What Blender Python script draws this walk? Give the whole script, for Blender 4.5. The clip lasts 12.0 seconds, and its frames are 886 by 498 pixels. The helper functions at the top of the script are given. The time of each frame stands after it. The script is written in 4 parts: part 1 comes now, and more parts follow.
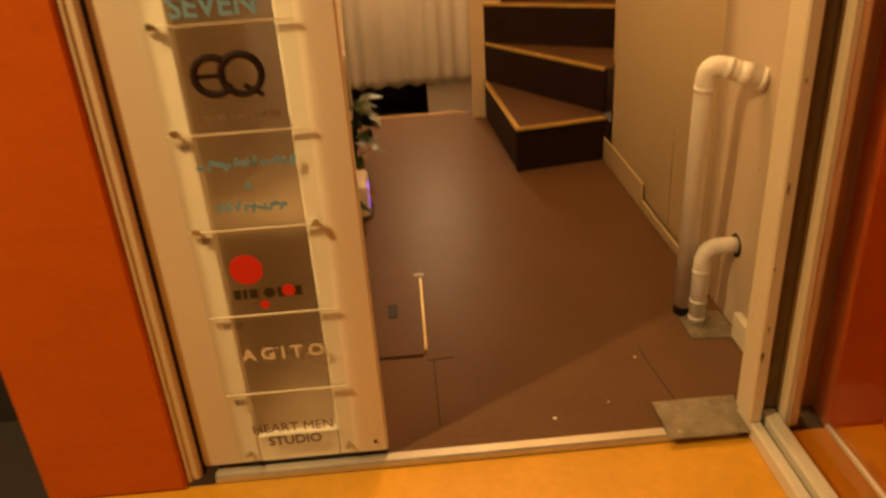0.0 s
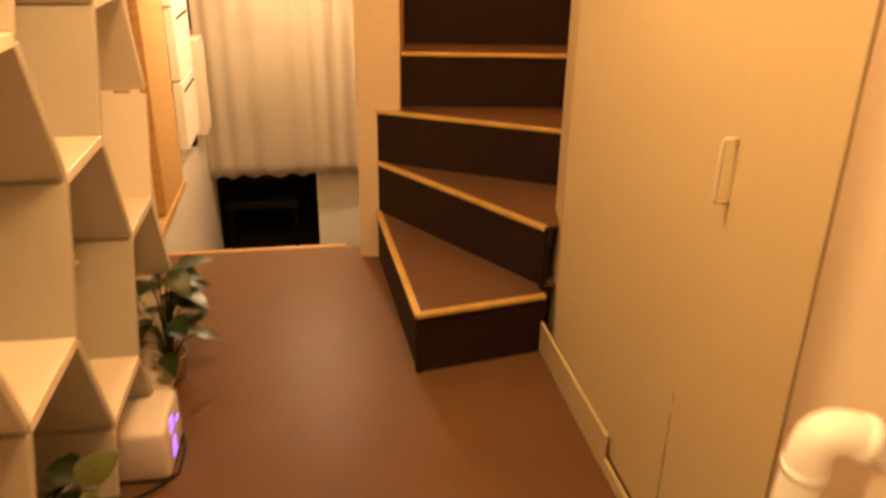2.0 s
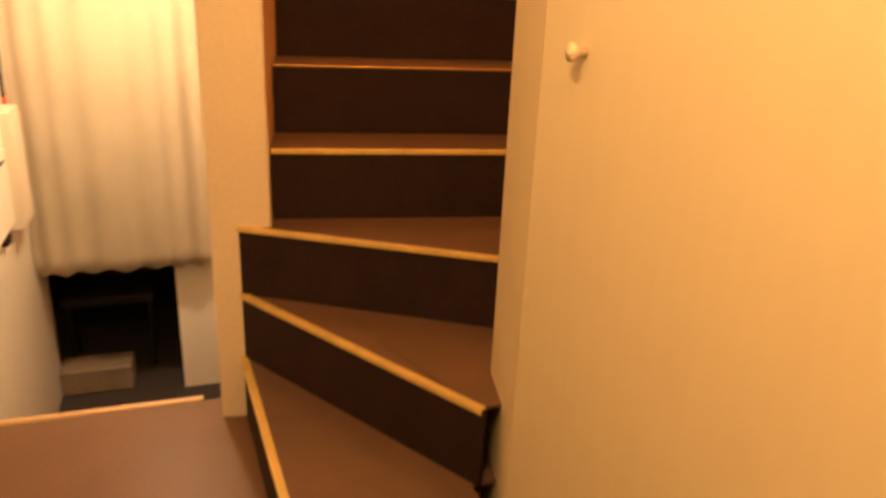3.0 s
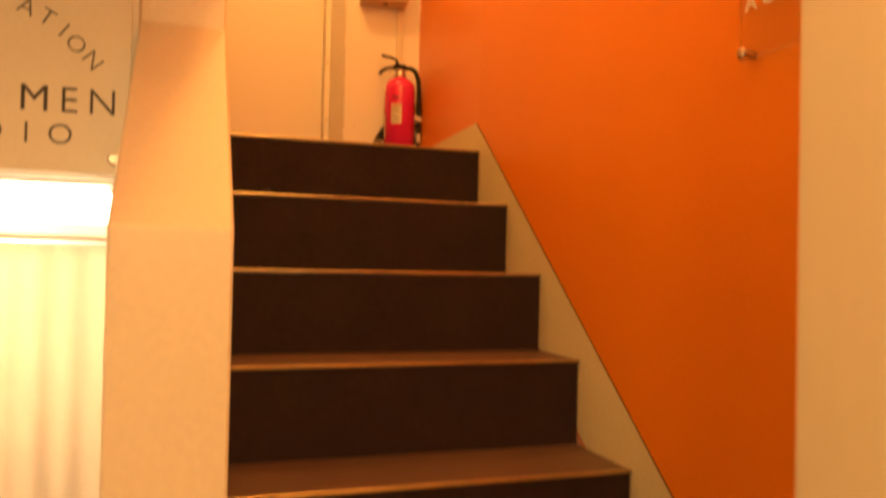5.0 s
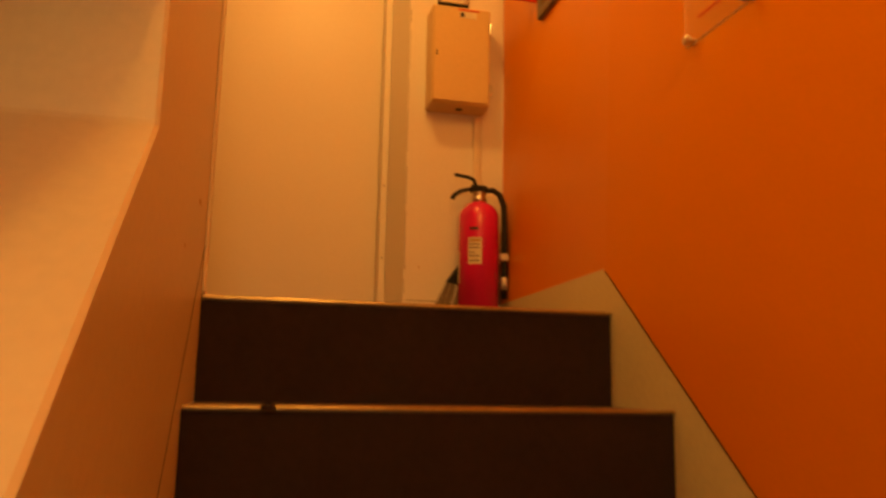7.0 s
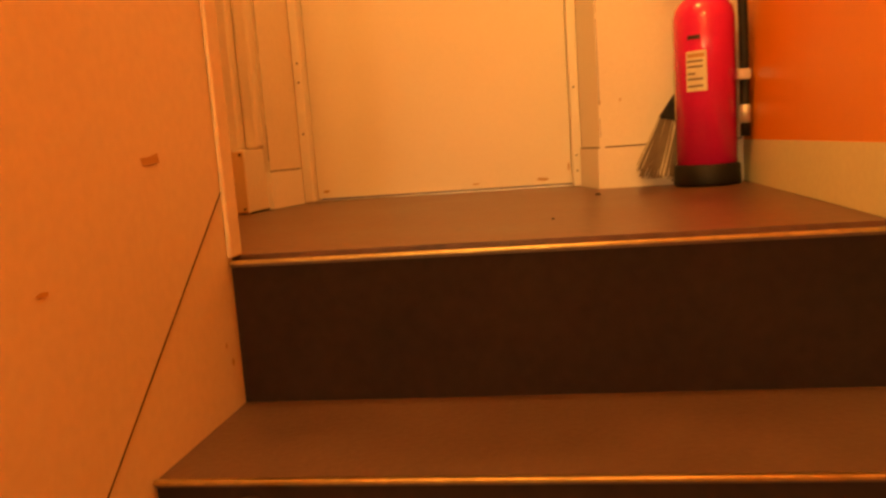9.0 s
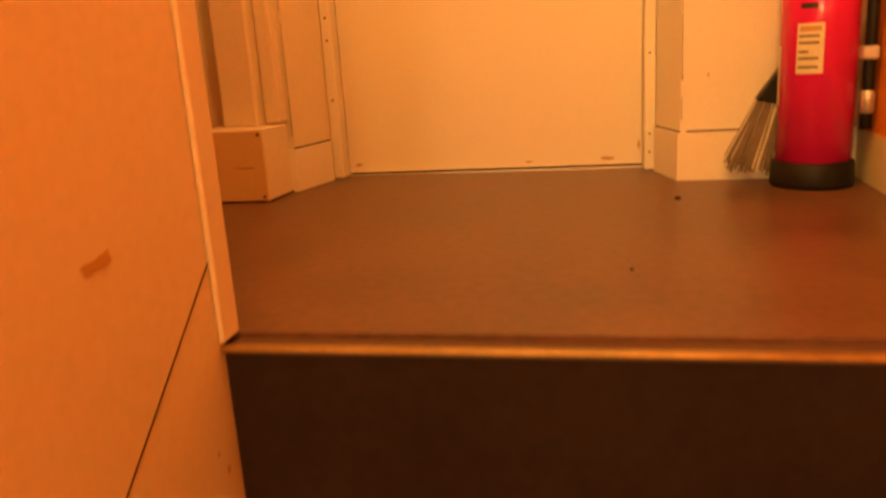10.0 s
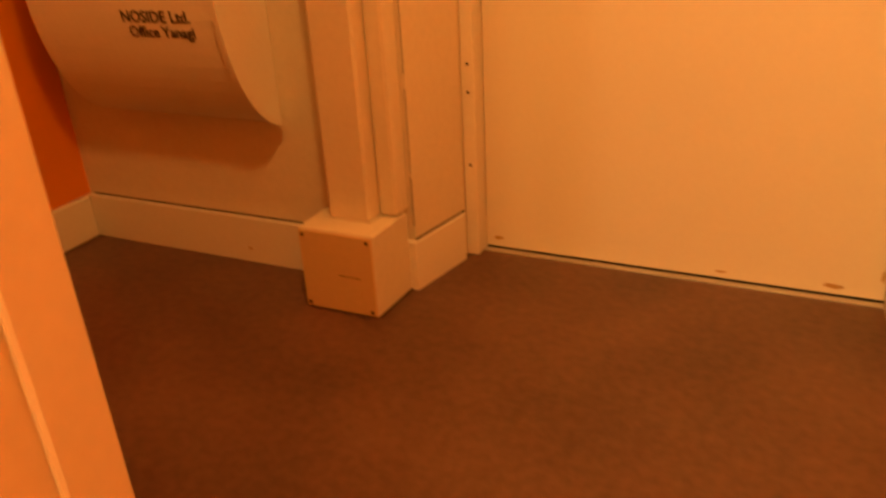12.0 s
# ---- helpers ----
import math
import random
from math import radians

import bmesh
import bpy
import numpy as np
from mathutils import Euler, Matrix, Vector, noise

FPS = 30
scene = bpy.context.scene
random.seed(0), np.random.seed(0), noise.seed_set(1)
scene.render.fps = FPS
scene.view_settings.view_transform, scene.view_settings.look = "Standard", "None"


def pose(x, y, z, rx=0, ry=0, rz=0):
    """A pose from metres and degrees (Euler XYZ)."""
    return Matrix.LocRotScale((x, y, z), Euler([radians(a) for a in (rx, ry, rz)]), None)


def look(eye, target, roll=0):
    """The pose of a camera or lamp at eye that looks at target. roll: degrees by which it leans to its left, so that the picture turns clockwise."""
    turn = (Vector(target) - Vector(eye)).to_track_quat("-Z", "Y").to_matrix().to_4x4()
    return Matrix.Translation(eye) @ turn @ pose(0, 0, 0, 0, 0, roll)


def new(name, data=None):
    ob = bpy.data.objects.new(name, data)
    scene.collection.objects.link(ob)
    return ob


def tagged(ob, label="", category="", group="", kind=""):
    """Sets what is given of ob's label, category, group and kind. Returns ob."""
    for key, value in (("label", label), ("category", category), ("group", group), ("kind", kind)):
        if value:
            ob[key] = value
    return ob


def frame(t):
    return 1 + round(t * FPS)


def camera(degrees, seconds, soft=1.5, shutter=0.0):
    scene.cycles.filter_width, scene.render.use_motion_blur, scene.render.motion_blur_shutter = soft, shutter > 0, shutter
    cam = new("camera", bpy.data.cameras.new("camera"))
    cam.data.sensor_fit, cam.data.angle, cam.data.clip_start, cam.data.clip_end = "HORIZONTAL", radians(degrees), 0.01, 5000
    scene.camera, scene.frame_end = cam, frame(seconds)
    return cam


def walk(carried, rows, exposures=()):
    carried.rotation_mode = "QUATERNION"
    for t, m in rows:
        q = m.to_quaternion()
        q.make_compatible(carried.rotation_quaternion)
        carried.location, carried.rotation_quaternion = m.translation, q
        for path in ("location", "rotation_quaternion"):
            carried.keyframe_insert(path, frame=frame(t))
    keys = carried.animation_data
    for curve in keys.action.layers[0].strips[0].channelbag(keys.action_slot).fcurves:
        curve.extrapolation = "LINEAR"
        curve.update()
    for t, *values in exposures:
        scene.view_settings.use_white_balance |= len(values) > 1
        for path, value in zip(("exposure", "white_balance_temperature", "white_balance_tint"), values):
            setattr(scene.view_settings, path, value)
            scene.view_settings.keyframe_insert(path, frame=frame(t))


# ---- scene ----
cam = camera(60.0, 12.0, 2.6, 0.5)
PATH = [
    (0, (0.274, 1.637, 1.237), (0.042, 3.413, 0.347), -3.9),
    (0.5, (0.252, 1.94, 1.209), (0.108, 3.647, 0.178), -3.2),
    (1, (0.297, 2.245, 1.199), (0.276, 4.047, 0.33), -2.5),
    (1.5, (0.348, 2.573, 1.282), (0.365, 4.376, 0.417), -0.6),
    (2, (0.283, 2.886, 1.283), (0.286, 4.717, 0.477), 0.8),
    (2.5, (0.285, 3.245, 1.291), (0.402, 5.11, 0.577), 5.0),
    (2.7, (0.298, 3.422, 1.297), (0.475, 5.281, 0.582), 4.0),
    (4.3, (-0.02, 4.363, 1.347), (0.685, 6.226, 1.172), 2.8),
    (4.5, (0.026, 4.425, 1.384), (0.7, 6.308, 1.34), 2.3),
    (5, (0.065, 4.599, 1.426), (0.689, 6.499, 1.462), 1.2),
    (5.5, (0.04, 4.838, 1.505), (0.704, 6.659, 1.999), 0.4),
    (6, (0.05, 5.009, 1.5), (0.728, 6.856, 1.855), 1.0),
    (6.5, (0.143, 5.243, 1.488), (0.78, 7.094, 1.901), 0.5),
    (7, (0.23, 5.448, 1.646), (0.685, 7.366, 1.985), 1.1),
    (7.5, (0.328, 5.607, 1.706), (0.588, 7.553, 2.087), 4.2),
    (7.6, (0.344, 5.661, 1.718), (0.573, 7.615, 2.076), 4.1),
    (7.7, (0.378, 5.708, 1.739), (0.56, 7.678, 2.033), 2.6),
    (9.3, (0.551, 6.04, 1.95), (0.205, 7.981, 1.619), -3.6),
    (9.5, (0.543, 6.093, 1.968), (0.162, 8.021, 1.595), -3.4),
    (10, (0.512, 6.251, 2.079), (0.109, 8.146, 1.582), -3.7),
    (10.2, (0.517, 6.296, 2.117), (0.103, 8.19, 1.624), -3.5),
    (10.5, (0.535, 6.375, 2.165), (0.1, 8.264, 1.673), -3.8),
    (11, (0.534, 6.504, 2.278), (-0.031, 8.308, 1.624), -4.3),
    (11.5, (0.435, 6.642, 2.334), (-0.172, 8.382, 1.558), 0.1),
    (12, (0.423, 6.756, 2.458), (-0.351, 8.385, 1.594), -3.1),
]
walk(cam, [(t, look(eye, target, roll)) for t, eye, target, roll in PATH],
     exposures=[(0.0, -1.05, 7250, 10), (0.5, -0.6, 6900, 10), (1.0, -0.4, 6350, 10), (1.5, -0.35, 6600, 10), (2.7, -0.31, 6600, 10), (4.3, -0.15, 5800, 10), (5.0, -0.3, 6450, 10),
                (5.5, -0.6, 6400, 10), (6.0, -1.05, 6700, 10), (7.5, -1.15, 7700, 10), (9.5, -0.05, 6700, 6), (10.5, -0.25, 6700, 10), (11.0, -0.37, 6700, 10), (12.0, -0.36, 6700, 10)])

# ---- light ----
world = bpy.data.worlds.new("world")
scene.world = world
world.use_nodes = True
world.node_tree.nodes["Background"].inputs[0].default_value = (0.5, 0.3, 0.15, 1)
world.node_tree.nodes["Background"].inputs[1].default_value = 0.35

WARM = (1.0, 0.6, 0.2)


def lamp(name, kind, place, power, size=0.1, target=None, colour=WARM):
    data = bpy.data.lights.new(name, kind)
    data.energy, data.color = power, colour
    if kind == "AREA":
        data.size = size
    else:
        data.shadow_soft_size = size
    ob = new(name, data)
    ob.matrix_world = look(place, target) if target else Matrix.Translation(place)
    return ob


# the entrance passage runs at an angle to the stair: its own frame, x to the right, y inwards, origin at the door sill
LM = pose(-0.012, 3.032, 0, 0, 0, 9.5)


def P(a, b, z):
    return tuple(LM @ Vector((a, b, z)))


STAIR_WARM = (1.0, 0.49, 0.11)
lamp("passage_light", "POINT", P(0.3, 0.95, 2.03), 76, 0.16, None, (1.0, 0.55, 0.21))
lamp("street_light", "POINT", P(-1.55, -0.92, 2.7), 430, 0.05, None, (1.0, 0.64, 0.25))
lamp("sign_light", "POINT", (-0.46, 7.0, 1.39), 118, 0.06, None, (1.0, 0.69, 0.38))
lamp("stair_light", "POINT", (0.46, 4.95, 3.42), 50, 0.06, None, STAIR_WARM)
lamp("landing_light", "POINT", (0.37, 7.02, 3.42), 42, 0.06, None, STAIR_WARM)

# ---- materials ----


def material(name, colour, rough=0.6, metal=0.0, vary=0.12, grain=60.0, stain=3.0, bump=0.15, coat=0.0, spec=0.5, stretch=(1, 1, 1)):
    mt = bpy.data.materials.new(name)
    mt.use_nodes = True
    nodes, links = mt.node_tree.nodes, mt.node_tree.links
    bsdf = nodes["Principled BSDF"]
    bsdf.inputs["Roughness"].default_value = rough
    bsdf.inputs["Metallic"].default_value = metal
    bsdf.inputs["Coat Weight"].default_value = coat
    bsdf.inputs["Specular IOR Level"].default_value = spec
    coord = nodes.new("ShaderNodeTexCoord")
    mapping = nodes.new("ShaderNodeMapping")
    mapping.inputs["Scale"].default_value = stretch
    links.new(coord.outputs["Object"], mapping.inputs["Vector"])
    fine, coarse = nodes.new("ShaderNodeTexNoise"), nodes.new("ShaderNodeTexNoise")
    fine.inputs["Scale"].default_value, fine.inputs["Detail"].default_value = grain, 4
    coarse.inputs["Scale"].default_value, coarse.inputs["Detail"].default_value = stain, 1.5
    for n in (fine, coarse):
        links.new(mapping.outputs[0], n.inputs["Vector"])
    add = nodes.new("ShaderNodeMath")
    add.operation = "ADD"
    links.new(fine.outputs[0], add.inputs[0])
    links.new(coarse.outputs[0], add.inputs[1])
    ramp = nodes.new("ShaderNodeMapRange")
    ramp.inputs[1].default_value, ramp.inputs[2].default_value = 0.6, 1.4
    ramp.inputs[3].default_value, ramp.inputs[4].default_value = 1 - vary, 1 + vary * 0.6
    links.new(add.outputs[0], ramp.inputs[0])
    mul = nodes.new("ShaderNodeVectorMath")
    mul.operation = "SCALE"
    mul.inputs[0].default_value = colour
    links.new(ramp.outputs[0], mul.inputs["Scale"])
    links.new(mul.outputs[0], bsdf.inputs["Base Color"])
    rr = nodes.new("ShaderNodeMapRange")
    rr.inputs[1].default_value, rr.inputs[2].default_value = 0.1, 0.9
    rr.inputs[3].default_value, rr.inputs[4].default_value = max(rough - min(0.4 * vary, 0.05), 0.02), min(rough + min(0.4 * vary, 0.05), 1)
    links.new(coarse.outputs[0], rr.inputs[0])
    links.new(rr.outputs[0], bsdf.inputs["Roughness"])
    if bump:
        b = nodes.new("ShaderNodeBump")
        b.inputs["Strength"].default_value, b.inputs["Distance"].default_value = bump, 0.004
        links.new(add.outputs[0], b.inputs["Height"])
        links.new(b.outputs[0], bsdf.inputs["Normal"])
    return mt


def glass_material(name, tint=(1, 1, 1), rough=0.02):
    mt = bpy.data.materials.new(name)
    mt.use_nodes = True
    bsdf = mt.node_tree.nodes["Principled BSDF"]
    bsdf.inputs["Base Color"].default_value = (*tint, 1)
    bsdf.inputs["Roughness"].default_value = rough
    bsdf.inputs["Transmission Weight"].default_value = 1
    bsdf.inputs["IOR"].default_value = 1.3
    return mt


def glow_material(name, colour, strength):
    mt = bpy.data.materials.new(name)
    mt.use_nodes = True
    bsdf = mt.node_tree.nodes["Principled BSDF"]
    bsdf.inputs["Base Color"].default_value = (*colour, 1)
    bsdf.inputs["Emission Color"].default_value = (*colour, 1)
    bsdf.inputs["Emission Strength"].default_value = strength
    return mt


WHITE = material("white_paint", (0.82, 0.78, 0.7), 0.42, vary=0.05, grain=140, stain=2.5, bump=0.06)
CREAM = material("cream_paint", (0.76, 0.68, 0.55), 0.5, vary=0.07, grain=90, stain=2.0, bump=0.12)
SKIRT = material("yellowed_skirting_paint", (0.74, 0.71, 0.46), 0.5, vary=0.1, grain=90, stain=3.0, bump=0.12)
WALL_IN = material("stair_wall_paint", (0.76, 0.66, 0.5), 0.42, vary=0.08, grain=80, stain=2.2, bump=0.15)
DOORW = material("door_white", (0.8, 0.74, 0.64), 0.4, vary=0.03, grain=120, stain=1.5, bump=0.02)
BEIGE = material("pinkish_beige_paint", (0.6, 0.5, 0.4), 0.5, vary=0.07, grain=90, stain=2.2, bump=0.1, spec=0.35)
CLOSET = material("closet_panel", (0.64, 0.56, 0.38), 0.55, vary=0.035, grain=40, stain=1.6, bump=0.01, spec=0.3, stretch=(1, 1, 0.15))
ORANGE = material("orange_paint", (0.8, 0.25, 0.006), 0.36, vary=0.05, grain=150, stain=1.8, bump=0.08)
ORANGE_OUT = material("orange_facade", (0.62, 0.13, 0.02), 0.4, vary=0.12, grain=60, stain=4, bump=0.2, stretch=(1, 1, 3))
LINO = material("brown_floor", (0.158, 0.09, 0.054), 0.4, vary=0.12, grain=70, stain=5, bump=0.03, spec=0.07)
CARPET = material("landing_floor", (0.145, 0.074, 0.05), 0.34, vary=0.42, grain=60, stain=6, bump=0.06, spec=0.4)
TREAD = material("tread_covering", (0.12, 0.068, 0.046), 0.5, vary=0.25, grain=120, stain=7, bump=0.25)
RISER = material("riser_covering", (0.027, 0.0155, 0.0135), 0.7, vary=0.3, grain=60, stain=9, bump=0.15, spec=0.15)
EBOX = material("beige_enamel", (0.68, 0.5, 0.26), 0.45, vary=0.06, grain=90, stain=3, bump=0.05)
BRASS = material("brass_nosing", (0.7, 0.52, 0.18), 0.38, 0.25, vary=0.25, grain=90, stain=12, bump=0.1)
DULL = material("dulled_brass_edge", (0.5, 0.37, 0.17), 0.36, 0.92, vary=0.3, grain=90, stain=12, bump=0.1)
METAL = material("steel", (0.6, 0.57, 0.52), 0.3, 1.0, vary=0.15, grain=120, stain=8, bump=0.05)
ALU = material("aluminium", (0.72, 0.7, 0.66), 0.4, 0.6, vary=0.15, grain=120, stain=9, bump=0.05)
PVC = material("white_pvc", (0.86, 0.84, 0.86), 0.38, vary=0.07, grain=40, stain=6, bump=0.08)
WOOD = material("pale_wood", (0.55, 0.34, 0.13), 0.45, vary=0.2, grain=24, stain=5, bump=0.1, stretch=(1, 1, 8))
BLACK = material("black_plastic", (0.012, 0.011, 0.01), 0.5, vary=0.2, grain=80, stain=6, bump=0.05, spec=0.25)
# near-black colour in place of darkness: unlit basement and street side
DARK = material("unlit_dark", (0.04, 0.034, 0.034), 0.8, vary=0.2, grain=30, stain=3, bump=0)
RED = material("red_enamel", (0.75, 0.016, 0.16), 0.25, vary=0.06, grain=120, stain=5, bump=0.02, coat=0.4)
PAPER = material("paper_label", (0.75, 0.7, 0.55), 0.6, vary=0.15, grain=160, stain=20, bump=0.02)
INK = material("black_ink", (0.03, 0.022, 0.02), 0.5, vary=0.05, bump=0)
BLUE = material("blue_print", (0.2, 0.46, 0.72), 0.5, vary=0.05, bump=0)
WHITE_INK = material("white_print", (0.85, 0.82, 0.76), 0.5, vary=0.03, bump=0)
RED_INK = material("red_print", (0.75, 0.03, 0.03), 0.5, vary=0.05, bump=0)
CLOTH = material("curtain_cloth", (0.78, 0.69, 0.54), 0.85, vary=0.08, grain=260, stain=4, bump=0.2, spec=0.2)
LEAF = material("leaf_green", (0.022, 0.052, 0.012), 0.38, vary=0.45, grain=30, stain=14, bump=0.1)
LEAF_PALE = material("leaf_yellow_green", (0.09, 0.11, 0.02), 0.4, vary=0.4, grain=30, stain=14, bump=0.1)
POT = material("pot_ceramic", (0.7, 0.58, 0.42), 0.4, vary=0.1, grain=60, stain=5, bump=0.05)
TILE = material("entrance_paving", (0.8, 0.42, 0.05), 0.4, vary=0.14, grain=40, stain=5, bump=0.1)
RUST = material("worn_steel_plate", (0.33, 0.3, 0.24), 0.5, 0.5, vary=0.4, grain=40, stain=18, bump=0.2)
BRISTLE = material("grey_bristle", (0.22, 0.17, 0.12), 0.8, vary=0.3, grain=60, stain=10, bump=0.1)
ACRYLIC = glass_material("clear_acrylic", (0.95, 0.95, 0.92), 0.12)
GLASS = glass_material("brown_tinted_door_glass", (0.5, 0.4, 0.3), 0.03)
FROSTED = glass_material("frosted_door_glass", (0.8, 0.76, 0.7), 0.55)
LAMP_GLOW = glow_material("lamp_glass", (1.0, 0.8, 0.55), 14)
VIOLET = glow_material("violet_light", (0.35, 0.15, 1.0), 2.5)
OLIVE = material("olive_window", (0.16, 0.11, 0.05), 0.25, vary=0.2, grain=20, stain=4, bump=0.02)
SIGN_RED = material("red_sign", (0.6, 0.03, 0.015), 0.4, vary=0.05, bump=0)
SIGN_PLATE = material("frosted_sign_plate", (0.66, 0.6, 0.48), 0.3, vary=0.05, grain=100, stain=3, bump=0.02)

# ---- builders ----


def mesh_object(name, bm, mt, parent=None, label="", smooth=False):
    me = bpy.data.meshes.new(name)
    bmesh.ops.recalc_face_normals(bm, faces=bm.faces)
    bm.to_mesh(me)
    bm.free()
    me.materials.append(mt)
    if smooth:
        for p in me.polygons:
            p.use_smooth = True
    ob = new(name, me)
    ob.parent = parent
    if label:
        tagged(ob, label)
    return ob


def part(name, bm, mt, parent, label="", smooth=False):
    return mesh_object(name, bm, mt, parent, label, smooth)


def thing(name, label, category, m=None, group="", kind=""):
    ob = new(name)
    ob.empty_display_size = 0.1
    ob.matrix_world = m if m else Matrix()
    return tagged(ob, label, category, group, kind)


def structure(name, bm, mt, m=None, label="", smooth=False):
    ob = mesh_object(name, bm, mt, None, "", smooth)
    if m:
        ob.matrix_world = m
    return tagged(ob, label, "", "", "structure")


def box(x0, x1, y0, y1, z0, z1, bevel=0.0, seg=1):
    bm = bmesh.new()
    bmesh.ops.create_cube(bm, size=1, matrix=Matrix.LocRotScale(((x0 + x1) / 2, (y0 + y1) / 2, (z0 + z1) / 2), None, (x1 - x0, y1 - y0, z1 - z0)))
    if bevel:
        bmesh.ops.bevel(bm, geom=list(bm.edges), offset=bevel, segments=seg, affect="EDGES", profile=0.5)
    return bm


def prism(outline, z0, z1, axis="z", bevel=0.0):
    """A polygon pulled out along an axis: points are (x, y) for z, (y, z) for x, (x, z) for y."""
    bm = bmesh.new()
    put = {"z": lambda p, h: (p[0], p[1], h), "x": lambda p, h: (h, p[0], p[1]), "y": lambda p, h: (p[0], h, p[1])}[axis]
    low = [bm.verts.new(put(p, z0)) for p in outline]
    high = [bm.verts.new(put(p, z1)) for p in outline]
    bm.faces.new(low)
    bm.faces.new(high[::-1])
    for i in range(len(outline)):
        j = (i + 1) % len(outline)
        bm.faces.new((low[i], high[i], high[j], low[j]))
    bmesh.ops.recalc_face_normals(bm, faces=bm.faces)
    if bevel:
        bmesh.ops.bevel(bm, geom=list(bm.edges), offset=bevel, segments=1, affect="EDGES")
    return bm


def lathe(profile, seg=24, x=0, y=0):
    bm = bmesh.new()
    rings = []
    for r, z in profile:
        rings.append([bm.verts.new((x + r * math.cos(2 * math.pi * i / seg), y + r * math.sin(2 * math.pi * i / seg), z)) for i in range(seg)])
    for a, b in zip(rings, rings[1:]):
        for i in range(seg):
            j = (i + 1) % seg
            bm.faces.new((a[i], a[j], b[j], b[i]))
    bm.faces.new(rings[0][::-1])
    bm.faces.new(rings[-1])
    return bm


def tube(points, radius, seg=14):
    bm = bmesh.new()
    pts = [Vector(p) for p in points]
    rings = []
    side = None
    for i, p in enumerate(pts):
        d = (pts[min(i + 1, len(pts) - 1)] - pts[max(i - 1, 0)]).normalized()
        if side is None:
            side = d.orthogonal().normalized()
        side = (side - d * side.dot(d)).normalized()
        up = d.cross(side)
        r = radius[i] if isinstance(radius, (list, tuple)) else radius
        rings.append([bm.verts.new(p + r * (side * math.cos(2 * math.pi * k / seg) + up * math.sin(2 * math.pi * k / seg))) for k in range(seg)])
    for a, b in zip(rings, rings[1:]):
        for k in range(seg):
            j = (k + 1) % seg
            bm.faces.new((a[k], a[j], b[j], b[k]))
    bm.faces.new(rings[0][::-1])
    bm.faces.new(rings[-1])
    return bm


def bend(p0, corner, p1, r, n=6):
    """Points of a rounded elbow from p0 over corner to p1."""
    p0, c, p1 = Vector(p0), Vector(corner), Vector(p1)
    a, b = (p0 - c).normalized() * r + c, (p1 - c).normalized() * r + c
    return [p0] + [(1 - t) ** 2 * a + 2 * t * (1 - t) * c + t * t * b for t in (i / n for i in range(n + 1))] + [p1]


def cylinder(p0, p1, r, seg=14):
    return tube([p0, p1], r, seg)


def writing(name, text, size, m, mt, parent, depth=0.0006, align="CENTER", bold=0.0):
    """Lettering in the built-in font, made into a mesh; m: x along the line, y up the letters, z towards the reader."""
    data = bpy.data.curves.new(name, "FONT")
    data.body, data.size, data.extrude, data.align_x, data.offset = text, size, depth, align, 0.0 if "M" in text else bold
    data.resolution_u = 3
    ob = new(name, data)
    me = bpy.data.meshes.new_from_object(ob.evaluated_get(bpy.context.evaluated_depsgraph_get()))
    bpy.data.objects.remove(ob)
    bpy.data.curves.remove(data)
    bm = bmesh.new()
    bm.from_mesh(me)
    bpy.data.meshes.remove(me)
    left = set(bm.faces)
    while left:
        island, edge = set(), [left.pop()]
        while edge:
            face = edge.pop()
            island.add(face)
            for v in face.verts:
                for f in v.link_faces:
                    if f in left:
                        left.discard(f)
                        edge.append(f)
        piece, index = bmesh.new(), {}
        for face in island:
            for v in face.verts:
                if v not in index:
                    index[v] = piece.verts.new(v.co)
            piece.faces.new([index[v] for v in face.verts])
        part(name, piece, mt, parent).matrix_local = m
    bm.free()


def disc(r, depth, mt, name, m, parent, seg=24):
    bm = cylinder((0, 0, -depth), (0, 0, depth), r, seg)
    bmesh.ops.transform(bm, matrix=m, verts=bm.verts)
    return part(name, bm, mt, parent)


# ---- the setting: entrance passage (in its own frame) ----
structure("floor_passage", box(-0.46, 1.1, 0.0, 2.76, -0.12, 0), LINO, LM)
structure("trim_floor_edge", box(-0.45, 0.36, 2.7605, 2.785, -0.03, 0.004, 0.003), WOOD, LM)
structure("ground", box(-8, 8, -9, -0.035, -0.14, -0.012), TILE, LM)
# side ground painted near black for the shadow lying there
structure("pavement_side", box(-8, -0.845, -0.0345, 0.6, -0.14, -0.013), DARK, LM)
structure("wall_passage_left", prism([(0.06, -1.4), (5.1, -1.4), (5.1, 1.61), (3.3, 1.61), (3.3, 2.1), (0.06, 2.1)], -0.58, -0.452, "x"), WHITE, LM)
structure("wall_closet_front", prism([(0.955, 0.668), (0.955, 1.76), (1.016, 2.055), (1.3, 2.02), (1.3, 0.668)], 0.0, 2.32), CLOSET, LM)
structure("wall_pipe_side", box(0.935, 1.12, 0.03, 0.662, 0.0, 2.32, 0.004), BEIGE, LM)
structure("ceiling_passage", box(-0.6, 1.2, -0.1, 1.72, 2.32, 2.45), CREAM, LM)
structure("wall_over_door", box(-0.6, 1.2, -0.04, 0.1, 2.1, 2.32), WHITE, LM)
# baseboards of the closet side
structure("baseboard_1", box(0.925, 0.9345, 1.262, 1.86, 0.0, 0.108, 0.003), CLOSET, LM)
structure("baseboard_2", box(0.925, 0.9345, 0.67, 1.2615, 0.0, 0.042, 0.003), CLOSET, LM)
